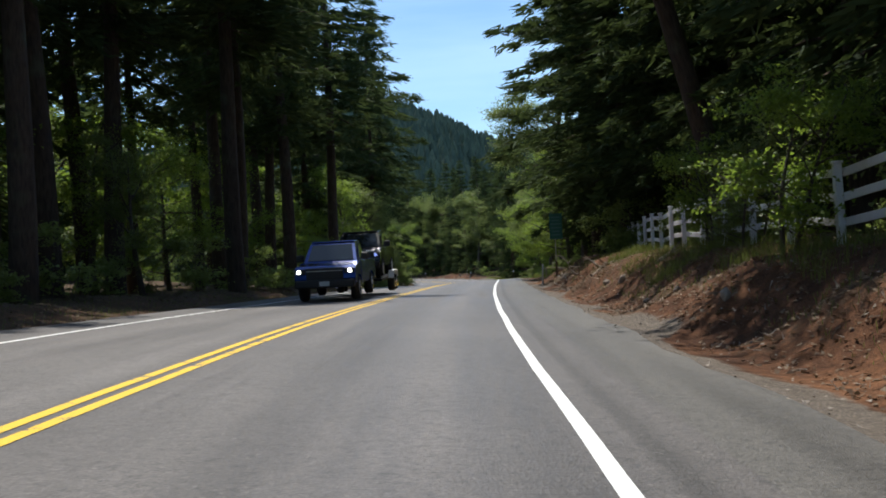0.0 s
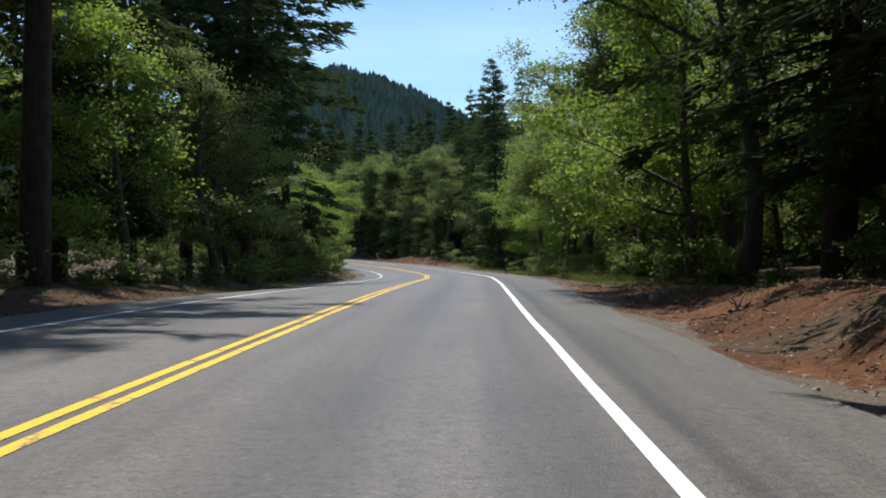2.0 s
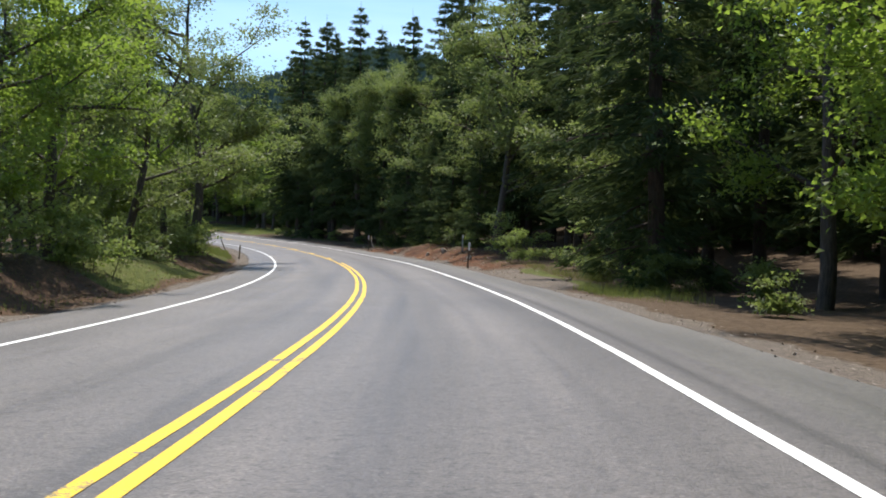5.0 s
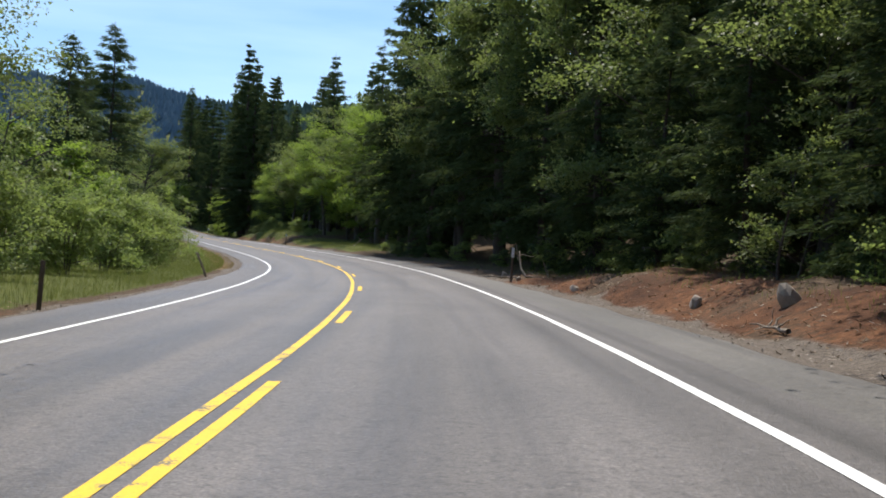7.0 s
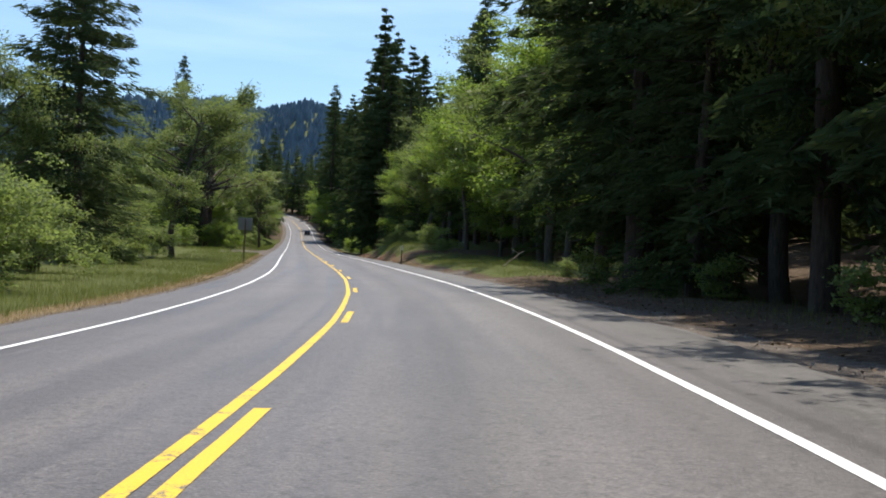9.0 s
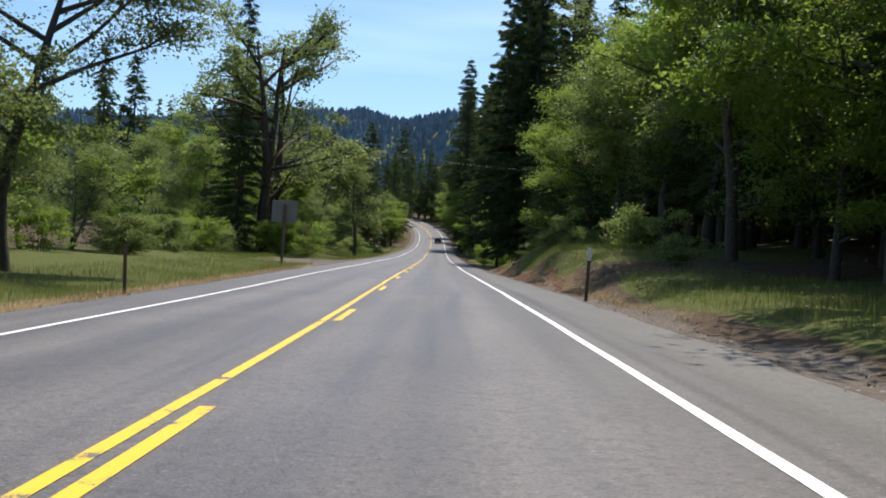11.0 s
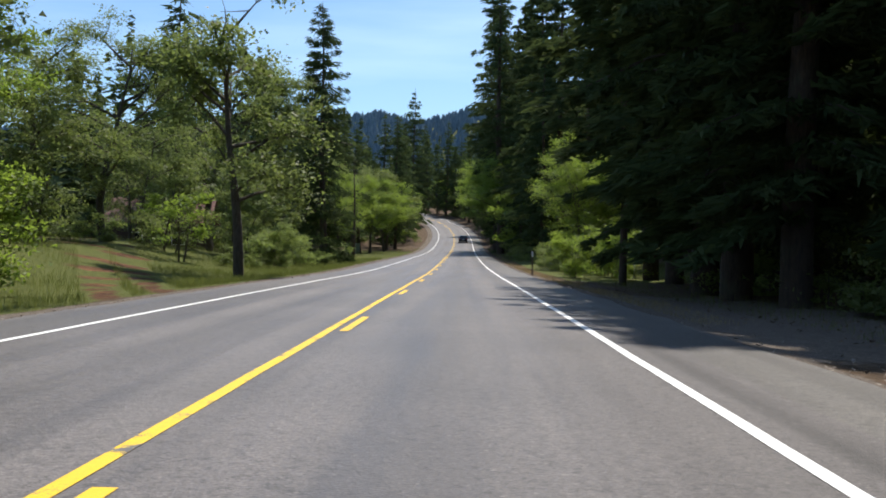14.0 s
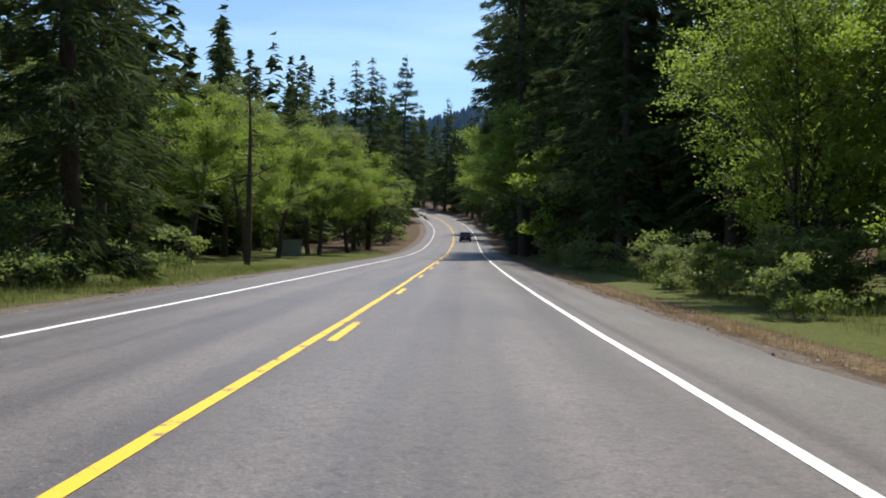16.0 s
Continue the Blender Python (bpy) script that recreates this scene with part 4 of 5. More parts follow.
    ("young", 122, -9.0, 0.95, 1), ("young", 127, -10.0, 1.05, 0), ("young", 132, -8.6, 1.0, 0), ("maple", 138, -10.2, 0.72, 2), ("maple", 145, -8.6, 0.72, 0), ("maple", 152, -9.2, 0.74, 1), ("dull", 147, -13.5, 0.75, 0), ("dull", 157, -11.5, 0.8, 0), ("dull", 167, -10.0, 0.9, 0), ("shade", 178, -8.2, 1.0, 0), ("maple", 181, -9.8, 0.9, 0), ("thin", 186, -9.0, 0.85, 0), ("dull", 191, -11.0, 0.85, 1),
    ("dull", 199, -12.8, 0.95, 0), ("dull", 207, -14.2, 0.8, 1), ("willow", 197, -10.4, 0.75, 0), ("willow", 206, -10.2, 0.8, 0), ("willow", 213, -10.5, 0.9, 0), ("willow", 222, -10.5, 0.85, 0), ("willow", 230, -10.6, 0.95, 0), ("willow", 238, -10.6, 0.95, 0), ("willow", 246, -11.2, 0.9, 0), ("willow", 255, -12.6, 0.95, 0), ("willow", 262, -13.2, 0.9, 0),
    ("fir", 261, -18.8, 0.84, 1, 1.2), ("fir", 278, -15.2, 1.04, 1, 1.28), ("fir", 287, -18.5, 0.95, 1, 1.2), ("dull", 270, -17.5, 1.0, 0), ("dull", 286, -14.4, 0.85, 1), ("shade", 298, -12.0, 0.9, 0),
    # left, meadow, great oak and what lies behind
    ("fir", 361, -17.6, 0.72, 1, 1.35), ("oak", 364, -15.8, 1.3, 0), ("farfir", 387, -36, 0.95, 1), ("farfir", 385, -39.5, 0.97, 1), ("farfir", 378, -44, 0.85, 2), ("farfir", 371, -47, 0.8, 2), ("farfir", 340, -44, 0.95, 0),
    ("fir", 309, -25.5, 0.68, 0), ("dull", 334, -23, 0.7, 0), ("dull", 341, -21.5, 0.75, 0), ("dull", 348, -22.5, 0.8, 1), ("maple", 354, -23.5, 0.75, 2),
    ("thin", 385.5, -8.2, 1.0, 0), ("mast", 376, -20.5, 0.85, 0), ("shade", 372, -15.8, 0.8, 1), ("thicket", 360, -13.6, 1.05, 0), ("thicket", 365, -12.9, 1.15, 1), ("thicket", 368.5, -12.2, 1.0, 0), ("maple", 369, -14.2, 0.72, 2), ("sapling", 394, -13.4, 0.95, 0), ("willow", 403, -9.9, 0.66, 0), ("young", 411, -11.0, 0.9, 1), ("shade", 397, -18.5, 0.85, 0), ("shade", 409, -15.5, 0.9, 0), ("dull", 391, -20.5, 0.9, 0), ("shade", 386, -24.0, 0.9, 1),
    ("dull", 404, -19.5, 0.9, 1), ("young", 399, -15.4, 0.95, 1), ("young", 407, -13.2, 0.9, 1), ("young", 404, -17.2, 0.9, 1), ("young", 389.5, -19.2, 1.0, 1), ("young", 409, -18.6, 0.8, 1),
    ("fir", 420, -9.3, 0.95, 1), ("pole", 427, -11.0, 0.68, 0), ("fir", 440, -14.5, 0.55, 1), ("snag", 443, -9.4, 1.0, 0),
    ("shade", 451, -14.6, 0.75, 1), ("shade", 457, -12.6, 0.72, 1), ("shade", 463, -15.5, 0.85, 0), ("shade", 469, -12.8, 0.78, 1), ("shade", 475, -16.5, 0.85, 0), ("shade", 481, -11.4, 0.8, 1), ("shade", 488, -13.5, 0.85, 0), ("shade", 494, -10.4, 0.8, 1), ("shade", 503, -10.8, 0.85, 1), ("canopy", 460, -20, 0.4, 0), ("canopy", 472, -21, 0.42, 1), ("canopy", 484, -18.5, 0.42, 0),
    ("fir", 612, -9.0, 1.38, 0),
)
for kind, s, u, size, variant, *stout in SINGLE:
    plant(kind, s, u, size, variant, *stout)

# one old fir that leans out over the fence
leaning = plant("mast", 31.5, 11.4, 0.9, 1)
leaning.matrix_world = Matrix.Translation(leaning.matrix_world.translation) @ Matrix.Rotation(radians(-15), 4, "Y") @ Matrix.Translation(-leaning.matrix_world.translation) @ leaning.matrix_world
tagged(leaning, "tall old fir leaning out over the white fence", "tree", group="forest trees")

# a slim fir at the very edge of the shoulder
slim_fir = plant("mast", 387, 9.1, 0.95, 0)
for piece in slim_fir.children:
    piece.scale = (0.4, 0.4, 1) if piece.name.startswith("trunk") else (0.6, 0.6, 1)

# rows of forest: s from, s to, side, distance from the centre line, spacing, size, kinds
ROWS = (
    (-20, 75, 1, 15.5, 4.6, 1.0, ("farfir", "pole", "farfir")), (-20, 62, 1, 18, 5.0, 1.0, ("farfir", "far")), (-14, 62, 1, 27, 6, 1.0, ("farfir",)),
    (78, 150, 1, 16.5, 5.0, 0.85, ("dull", "maple", "far")), (72, 150, 1, 21, 5.0, 0.8, ("farfir", "far", "farfir")),
    (166, 226, 1, 17.5, 4.6, 0.74, ("farfir", "fir")), (206, 262, 1, 10.8, 3.8, 0.72, ("fir", "fir", "fir", "pole")), (226, 262, 1, 15.0, 4.6, 0.72, ("farfir", "farfir")), (150, 262, 1, 21, 5.0, 0.74, ("farfir", "farfir", "far")),
    (262, 300, 1, 14, 5.5, 0.85, ("maple", "fir")), (262, 400, 1, 22, 5.5, 1.0, ("farfir", "far")),
    (300, 345, 1, 17.0, 5.5, 1.2, ("maple", "dull")), (342, 395, 1, 17.0, 4.8, 1.0, ("farfir", "farfir", "pole")), (400, 440, 1, 25, 5.0, 1.0, ("farfir", "farfir", "dull")),
    (-20, 76, -1, 14.5, 4.6, 1.05, ("pole", "mast", "pole")), (-14, 104, -1, 19.5, 5.4, 1.0, ("pole", "farfir", "far")),
    (150, 196, -1, 13.5, 5.0, 0.85, ("maple", "dull")), (196, 256, -1, 17, 5.5, 0.62, ("far", "dull", "far")),
    (300, 332, -1, 19.5, 4.2, 0.7, ("dull", "maple", "far", "dull")), (302, 360, -1, 18.0, 3.4, 0.8, ("thicket",)), (366, 400, -1, 27, 4.6, 0.95, ("dull", "far", "maple")),
    (405, 440, -1, 19.5, 4.6, 0.8, ("far", "dull", "farfir")), (440, 640, -1, 20, 6, 0.85, ("farfir", "far")), (510, 650, -1, 11, 5.5, 0.9, ("far", "farfir", "far")),
    (440, 640, 1, 9.8, 5.0, 0.85, ("farfir", "far", "farfir")), (440, 660, 1, 18, 6, 1.0, ("farfir",)), (640, 690, 1, 10, 4, 1.0, ("farfir", "far")), (640, 690, -1, 26, 5, 1.0, ("farfir",)),
)
for row, (s0, s1, side, off, gap, scale_, kinds) in enumerate(ROWS):
    row_rng = random.Random(100 + row)
    s = s0 + row_rng.uniform(0, gap)
    while s < s1:
        u = side * (off + row_rng.uniform(-1.4, 1.8))
        kind, size = kinds[row_rng.randrange(len(kinds))], scale_ * row_rng.uniform(0.85, 1.15)
        if ruts(np.array(s), np.array(u), np.array(EDGE_L - u)) < 0.2 and all(abs(s - a) + abs(u - b) > 3.0 for a, b in planted):
            plant(kind, s, u, size)
        s += gap * row_rng.uniform(0.75, 1.25)
SHRUBS = ((-10, 54, 1, 10.6, 2.4), (62, 80, 1, 9.4, 3.4), (130, 205, 1, 9.8, 4.0), (205, 262, 1, 9.8, 6), (300, 345, 1, 10.5, 4), (430, 470, 1, 8.4, 3.5), (80, 124, 1, 10.0, 2.6), (342, 380, 1, 11.5, 4.0),
          (-10, 118, -1, 8.2, 3.0), (118, 190, -1, 8.2, 2.6), (195, 262, -1, 12.5, 4), (262, 300, -1, 13, 4), (396, 432, -1, 9.8, 2.8), (334, 358, -1, 16.5, 3.0), (364, 400, -1, 18.5, 2.6))
for row, (s0, s1, side, off, gap) in enumerate(SHRUBS):
    row_rng = random.Random(200 + row)
    s = s0 + row_rng.uniform(0, gap)
    while s < s1:
        plant("shrub", s, side * (off + row_rng.uniform(-0.7, 1.6)), row_rng.uniform(0.6, 1.25))
        s += gap * row_rng.uniform(0.6, 1.5)

# ---- things beside the road ----
FENCE = material("white fence paint", make_plain((0.74, 0.75, 0.76), 0.6, vary=0.35, scale=5))
WOODPOST = material("weathered grey brown post", make_bark((0.06, 0.042, 0.03), (0.17, 0.125, 0.09), 2.0))
STEEL = material("dull galvanised steel", make_plain((0.42, 0.43, 0.43), 0.55, 0.7, vary=0.3, scale=14))
SIGNGREEN = material("green sign face", make_plain((0.012, 0.115, 0.085), 0.45, vary=0.15, scale=8))
SIGNTEXT = material("pale green sign lettering", make_plain((0.05, 0.17, 0.14), 0.5, vary=0.2, scale=20))
SIGNBACK = material("bare aluminium sign back", make_plain((0.20, 0.20, 0.185), 0.65, 0.2, vary=0.2, scale=5))
REFLECT = material("white reflector sheet", make_plain((0.70, 0.71, 0.70), 0.4, vary=0.2, scale=30))
PALEWOOD = material("bleached dead wood", make_bark((0.20, 0.15, 0.11), (0.44, 0.37, 0.30), 2.5))
ORANGE = material("faded orange board", make_plain((0.52, 0.17, 0.08), 0.6, vary=0.3, scale=6))
CREAM = material("cream lettering", make_plain((0.6, 0.45, 0.3), 0.6, vary=0.2))
BOXGREEN = material("pale grey green enamel", make_plain((0.30, 0.36, 0.31), 0.5, vary=0.25, scale=4))
CABLE = material("black cable", make_plain((0.02, 0.02, 0.022), 0.6))
SIDING = material("brown board siding", make_plain((0.06, 0.042, 0.032), 0.85, vary=0.4, scale=5, bump=0.4))
ROOFING = material("faded red roofing", make_plain((0.13, 0.058, 0.048), 0.85, vary=0.4, scale=9, bump=0.4))
BLUEPAINT = material("metallic blue car paint", make_plain((0.006, 0.035, 0.19), 0.22, 0.35, vary=0.05))
BLACKPAINT = material("black car paint", make_plain((0.008, 0.009, 0.011), 0.2, 0.1, vary=0.05))
GREYPAINT = material("dark grey car paint", make_plain((0.02, 0.022, 0.026), 0.28, 0.4, vary=0.05))
RUBBER = material("black tyre rubber", make_plain((0.015, 0.015, 0.016), 0.85, vary=0.2, scale=20))
CHROME = material("bright chrome trim", make_plain((0.62, 0.63, 0.65), 0.18, 1.0, vary=0.05))
PLASTIC = material("matt black plastic", make_plain((0.014, 0.014, 0.015), 0.6, vary=0.1))
TAIL = material("red lamp lens", make_plain((0.30, 0.008, 0.008), 0.3, vary=0.05))


def make_tint(n, l, p):
    p.inputs["Base Color"].default_value = (0.012, 0.016, 0.02, 1)
    p.inputs["Roughness"].default_value, p.inputs["Specular IOR Level"].default_value = 0.06, 0.5


def make_lit(n, l, p):
    p.inputs["Base Color"].default_value = (0.9, 0.9, 0.9, 1)
    p.inputs["Emission Color"].default_value = (1.0, 0.94, 0.85, 1)
    p.inputs["Emission Strength"].default_value = 6.0


GLASS = material("dark tinted glass", make_tint)
LAMP = material("lit headlamp", make_lit)


def box(bm, x0, x1, y0, y1, z0, z1, bevel=0.0, segs=1):
    got = bmesh.ops.create_cube(bm, size=1.0, matrix=Matrix.Translation(((x0 + x1) / 2, (y0 + y1) / 2, (z0 + z1) / 2)) @ Matrix.Diagonal((x1 - x0, y1 - y0, z1 - z0, 1)))
    if bevel:
        es = {e for v in got["verts"] for e in v.link_edges}
        bmesh.ops.bevel(bm, geom=list(es), offset=bevel, segments=segs, affect="EDGES", profile=0.5)
    return bm


def boxed(*a, **k):
    return box(bmesh.new(), *a, **k)


def rod(bm, a, b, r, sides=8, r2=None):
    a, b = Vector(a), Vector(b)
    d = b - a
    m = Matrix.Translation((a + b) / 2) @ d.to_track_quat("Z", "Y").to_matrix().to_4x4()
    bmesh.ops.create_cone(bm, cap_ends=True, segments=sides, radius1=r, radius2=r if r2 is None else r2, depth=d.length, matrix=m)
    return bm


def thing(name, label, category, s, u, up=0.0, turn_deg=0.0, group="", ground_=True):
    """An empty on the ground at s, u, its y axis along the road, its x axis to the right."""
    p = ground_at(s, u, up) if ground_ else on_road(s, u, up)
    ob = new(name)
    ob.matrix_world = pose(*p, 0, 0, math.degrees(float(along(s, turn_s))) + turn_deg)
    return tagged(ob, label, category, group=group)


# white rail fence on top of the cut bank
def fence():
    ob = tagged(new("rail_fence"), "white painted three-rail wooden fence on the bank", "fence")
    posts = [(51.5 - 2.9 * i, float(np.interp(51.5 - 2.9 * i, (-12, 32, 51), (8.6, 9.7, 10.7)))) for i in range(22)]
    tops = []
    for s, u in posts:
        foot = ground_at(s, u)
        bm = bmesh.new()
        box(bm, -0.065, 0.065, -0.065, 0.065, -0.35, 1.42, 0.01)
        box(bm, -0.085, 0.085, -0.085, 0.085, 1.42, 1.46, 0.008)
        bm.transform(pose(*foot, random.uniform(-1.5, 1.5), random.uniform(-1.5, 1.5), math.degrees(float(along(s, turn_s)))))
        part("post", bm, FENCE, ob)
        tops.append(Vector(foot))
    for a, b in zip(tops[:-1], tops[1:]):
        side = (b - a).cross(Vector((0, 0, 1))).normalized() * -0.085
        for h in (0.42, 0.84, 1.26):
            bm = bmesh.new()
            mid, d = (a + b) / 2 + side + Vector((0, 0, h + random.uniform(-0.012, 0.012))), b - a
            box(bm, -0.02, 0.02, -d.length / 2, d.length / 2, -0.07, 0.07, 0.006)
            bm.transform(Matrix.Translation(mid) @ d.to_track_quat("Y", "Z").to_matrix().to_4x4())
            part("rail", bm, FENCE, ob)


fence()


def green_sign():
    ob = thing("road_sign", "tall green road sign with faint lines of lettering on a post", "sign", 56.5, 7.2)
    part("post", rod(bmesh.new(), (0, 0, 0.7), (0, 0, 3.5), 0.03, 8), STEEL, ob, "thin steel upper post", True)
    part("post_foot", boxed(-0.06, 0.06, -0.06, 0.06, -0.4, 0.85, bevel=0.012), WOODPOST, ob, "dark wooden post foot")
    panel = part("panel", boxed(-0.30, 0.43, -0.05, -0.03, 2.12, 3.58, bevel=0.006), SIGNGREEN, ob)
    part("rim", boxed(-0.29, 0.42, -0.056, -0.051, 3.545, 3.565), SIGNTEXT, panel)
    part("rim", boxed(-0.29, 0.42, -0.056, -0.051, 2.135, 2.155), SIGNTEXT, panel)
    for i, (z, w) in enumerate(((3.36, 0.5), (3.18, 0.42), (2.98, 0.58), (2.76, 0.56), (2.56, 0.44), (2.36, 0.5))):
        part("text_bar", boxed(0.065 - w / 2, 0.065 + w / 2, -0.056, -0.051, z - 0.045, z + 0.045), SIGNTEXT, panel)


green_sign()


def delineator(s, u, tall, mat, plate, label, lean=(0, 0)):
    """A slim marker post with a reflector plate."""
    ob = thing("marker_post", label, "post", s, u, group="roadside marker posts")
    ob.matrix_world = ob.matrix_world @ pose(0, 0, 0, lean[0], lean[1], 0)
    part("post", boxed(-0.045, 0.045, -0.02, 0.02, -0.4, tall, bevel=0.008), mat, ob)
    if plate:
        part("reflector", boxed(-0.055, 0.055, -0.03, -0.022, tall - plate, tall - 0.01, bevel=0.003), REFLECT, ob, "white reflector plate")


for s, u, tall, mat, plate, label, lean in (
        (56.5, 6.35, 1.2, STEEL, 0, "slim pale steel marker post in the bank's foot", (0, 3)), (124.7, 6.1, 1.25, WOODPOST, 0.24, "dark marker post with a white reflector", (0, 0)),
        (171.8, 6.1, 1.35, WOODPOST, 0.42, "dark marker post with a white reflector", (0, 2)), (183.7, 8.2, 1.1, STEEL, 0.2, "slim steel marker post on the bank", (0, 0)),
        (208.6, 6.3, 1.4, WOODPOST, 0.4, "dark marker post with a white reflector", (0, 1)), (291.5, -6.1, 1.2, WOODPOST, 0, "plain dark marker post in dry grass", (0, -2)),
        (293.2, 5.75, 1.45, WOODPOST, 0.36, "dark marker post with a white reflector", (0, 1)), (398.5, 5.8, 1.4, WOODPOST, 0.32, "dark marker post with a white reflector", (0, 0)),
        (400.5, 12.0, 1.3, STEEL, 0.5, "white marker post under the trees", (0, 0)), (210.8, -5.9, 1.05, PALEWOOD, 0, "pale leaning stake in the verge grass", (4, -22)),
        (188.7, -5.7, 0.95, WOODPOST, 0, "short dark post on the inner verge", (0, 3))):
    delineator(s, u, tall, mat, plate, label, lean)


def sign_seen_from_behind():
    ob = thing("road_sign", "back of a square grey road sign on a wooden post", "sign", 327.3, -7.8)
    part("post", boxed(-0.08, 0.08, -0.08, 0.08, -0.5, 3.7, bevel=0.015), WOODPOST, ob, "square weathered wooden post")
    panel = part("panel", boxed(-0.79, 0.77, 0.085, 0.10, 2.55, 3.9, bevel=0.006), SIGNBACK, ob)
    for z in (2.85, 3.6):
        part("stiffener", boxed(-0.7, 0.7, 0.06, 0.086, z - 0.03, z + 0.03), SIGNBACK, panel)


sign_seen_from_behind()


def orange_board():
    ob = thing("notice_board", "faded orange board with cream lettering on posts", "sign", 444, -15.5)
    for x in (-0.4, 0.4):
        part("post", boxed(x - 0.04, x + 0.04, -0.04, 0.04, -0.4, 2.5), WOODPOST, ob)
    panel = part("panel", boxed(-0.55, 0.55, -0.06, -0.04, 1.75, 2.5, bevel=0.006), ORANGE, ob)
    for z, w in ((2.36, 0.9), (2.2, 0.7)):
        part("text_bar", boxed(-w / 2, w / 2, -0.066, -0.061, z - 0.045, z + 0.045), CREAM, panel)
    ob.matrix_world = ob.matrix_world @ pose(0, 0, 0, 0, 0, 12)


orange_board()


def utility_box():
    ob = thing("utility_box", "pale grey-green metal utility cabinet in the grass", "cabinet", 477.8, -13.5)
    part("body", boxed(-1.0, 1.0, -0.5, 0.5, -0.1, 1.35, bevel=0.04), BOXGREEN, ob)
    part("lid", boxed(-1.05, 1.05, -0.55, 0.55, 1.35, 1.43, bevel=0.02), BOXGREEN, ob)
    for x in (-0.5, 0.5):
        d = part("door", boxed(x - 0.46, x + 0.46, -0.525, -0.50, 0.05, 1.28, bevel=0.01), BOXGREEN, ob)
        part("handle", boxed(x * 0.3 - 0.02, x * 0.3 + 0.02, -0.56, -0.525, 0.6, 0.78), STEEL, d)


utility_box()


def cabin():
    ob = thing("house", "small brown wooden house with a faded red roof among trees", "house", 418.5, -21.6, turn_deg=8)
    bm = bmesh.new()
    box(bm, -3.5, 3.5, -3, 3, -0.4, 2.9)
    part("wall", bm, SIDING, ob)
    for sgn in (-1, 1):
        bm = boxed(-4.0, 4.0, -2.05, 2.05, -0.06, 0.06, bevel=0.02)
        bm.transform(pose(0, sgn * 1.75, 3.75, -sgn * 29, 0, 0))
        part("roof_slope", bm, ROOFING, ob)
    for x in (-3.5, 3.5):
        bm = bmesh.new()
        vs = [bm.verts.new((x + dx, y, z)) for dx in (-0.05, 0.05) for y, z in ((-3, 2.85), (3, 2.85), (0, 4.5))]
        bm.faces.new(vs[:3])
        bm.faces.new(vs[3:][::-1])
        for i in range(3):
            j = (i + 1) % 3
            bm.faces.new((vs[i], vs[j], vs[j + 3], vs[i + 3]))
        part("gable", bm, SIDING, ob)
    for x in (-1.6, 1.5):
        w = part("window", boxed(x - 0.5, x + 0.5, -3.05, -2.98, 1.1, 2.1, bevel=0.01), FENCE, ob)
        part("pane", boxed(x - 0.42, x + 0.42, -3.062, -3.052, 1.18, 2.02), GLASS, w)
    w = part("window", boxed(3.48, 3.55, -0.5, 0.5, 1.1, 2.1, bevel=0.01), FENCE, ob)
    part("pane", boxed(3.552, 3.562, -0.42, 0.42, 1.18, 2.02), GLASS, w)


cabin()


def cable():
    a, b = Vector(on_road(345, -26, 10.4)), Vector(on_road(353, 19, 8.6))
    t = np.linspace(0, 1, 25)
    path = np.array(a)[None] * (1 - t)[:, None] + np.array(b)[None] * t[:, None]
    path[:, 2] -= 0.9 * 4 * t * (1 - t) * 0.5
    v, q = tube(path, np.full(25, 0.022), 6)
    tagged(new("overhead_cable", quad_mesh("overhead_cable", v, q, CABLE, True)), "thin black cable strung over the road between trees", "cable")


cable()


# ---- vehicles ----
def prism(bm, outline, half, crown=0.0):
    """A solid from a side outline (y, z), between x = -half and half; crown narrows it above the belt line."""
    left, right = [], []
    for y, z in outline:
        w = half - crown * max(0.0, z - 1.05)
        left.append(bm.verts.new((-w, y, z)))
        right.append(bm.verts.new((w, y, z)))
    bm.faces.new(left)
    bm.faces.new(right[::-1])
    k = len(outline)
    for i in range(k):
        j = (i + 1) % k
        bm.faces.new((left[j], left[i], right[i], right[j]))
    return bm


def add_wheels(ob, half, ys, r=0.39, rim_mat=STEEL):
    for y in ys:
        for sx in (-1, 1):
            bm = bmesh.new()
            rod(bm, (sx * (half - 0.27), y, r), (sx * half, y, r), r, 24)
            bmesh.ops.bevel(bm, geom=[e for e in bm.edges if abs(e.calc_length() - 2 * r * math.sin(math.pi / 24)) < 0.01], offset=0.04, segments=2, affect="EDGES")
            w = part("wheel", bm, RUBBER, ob, "black tyre on a grey rim", True)
            part("rim", rod(bmesh.new(), (sx * (half - 0.02), y, r), (sx * (half + 0.012), y, r), r * 0.62, 18), rim_mat, w, "grey metal rim")
            for k in range(5):
                a = k * 1.2566
                part("spoke", rod(bmesh.new(), (sx * (half + 0.016), y, r), (sx * (half + 0.016), y + math.cos(a) * r * 0.56, r + math.sin(a) * r * 0.56), 0.035, 6), CHROME, w)


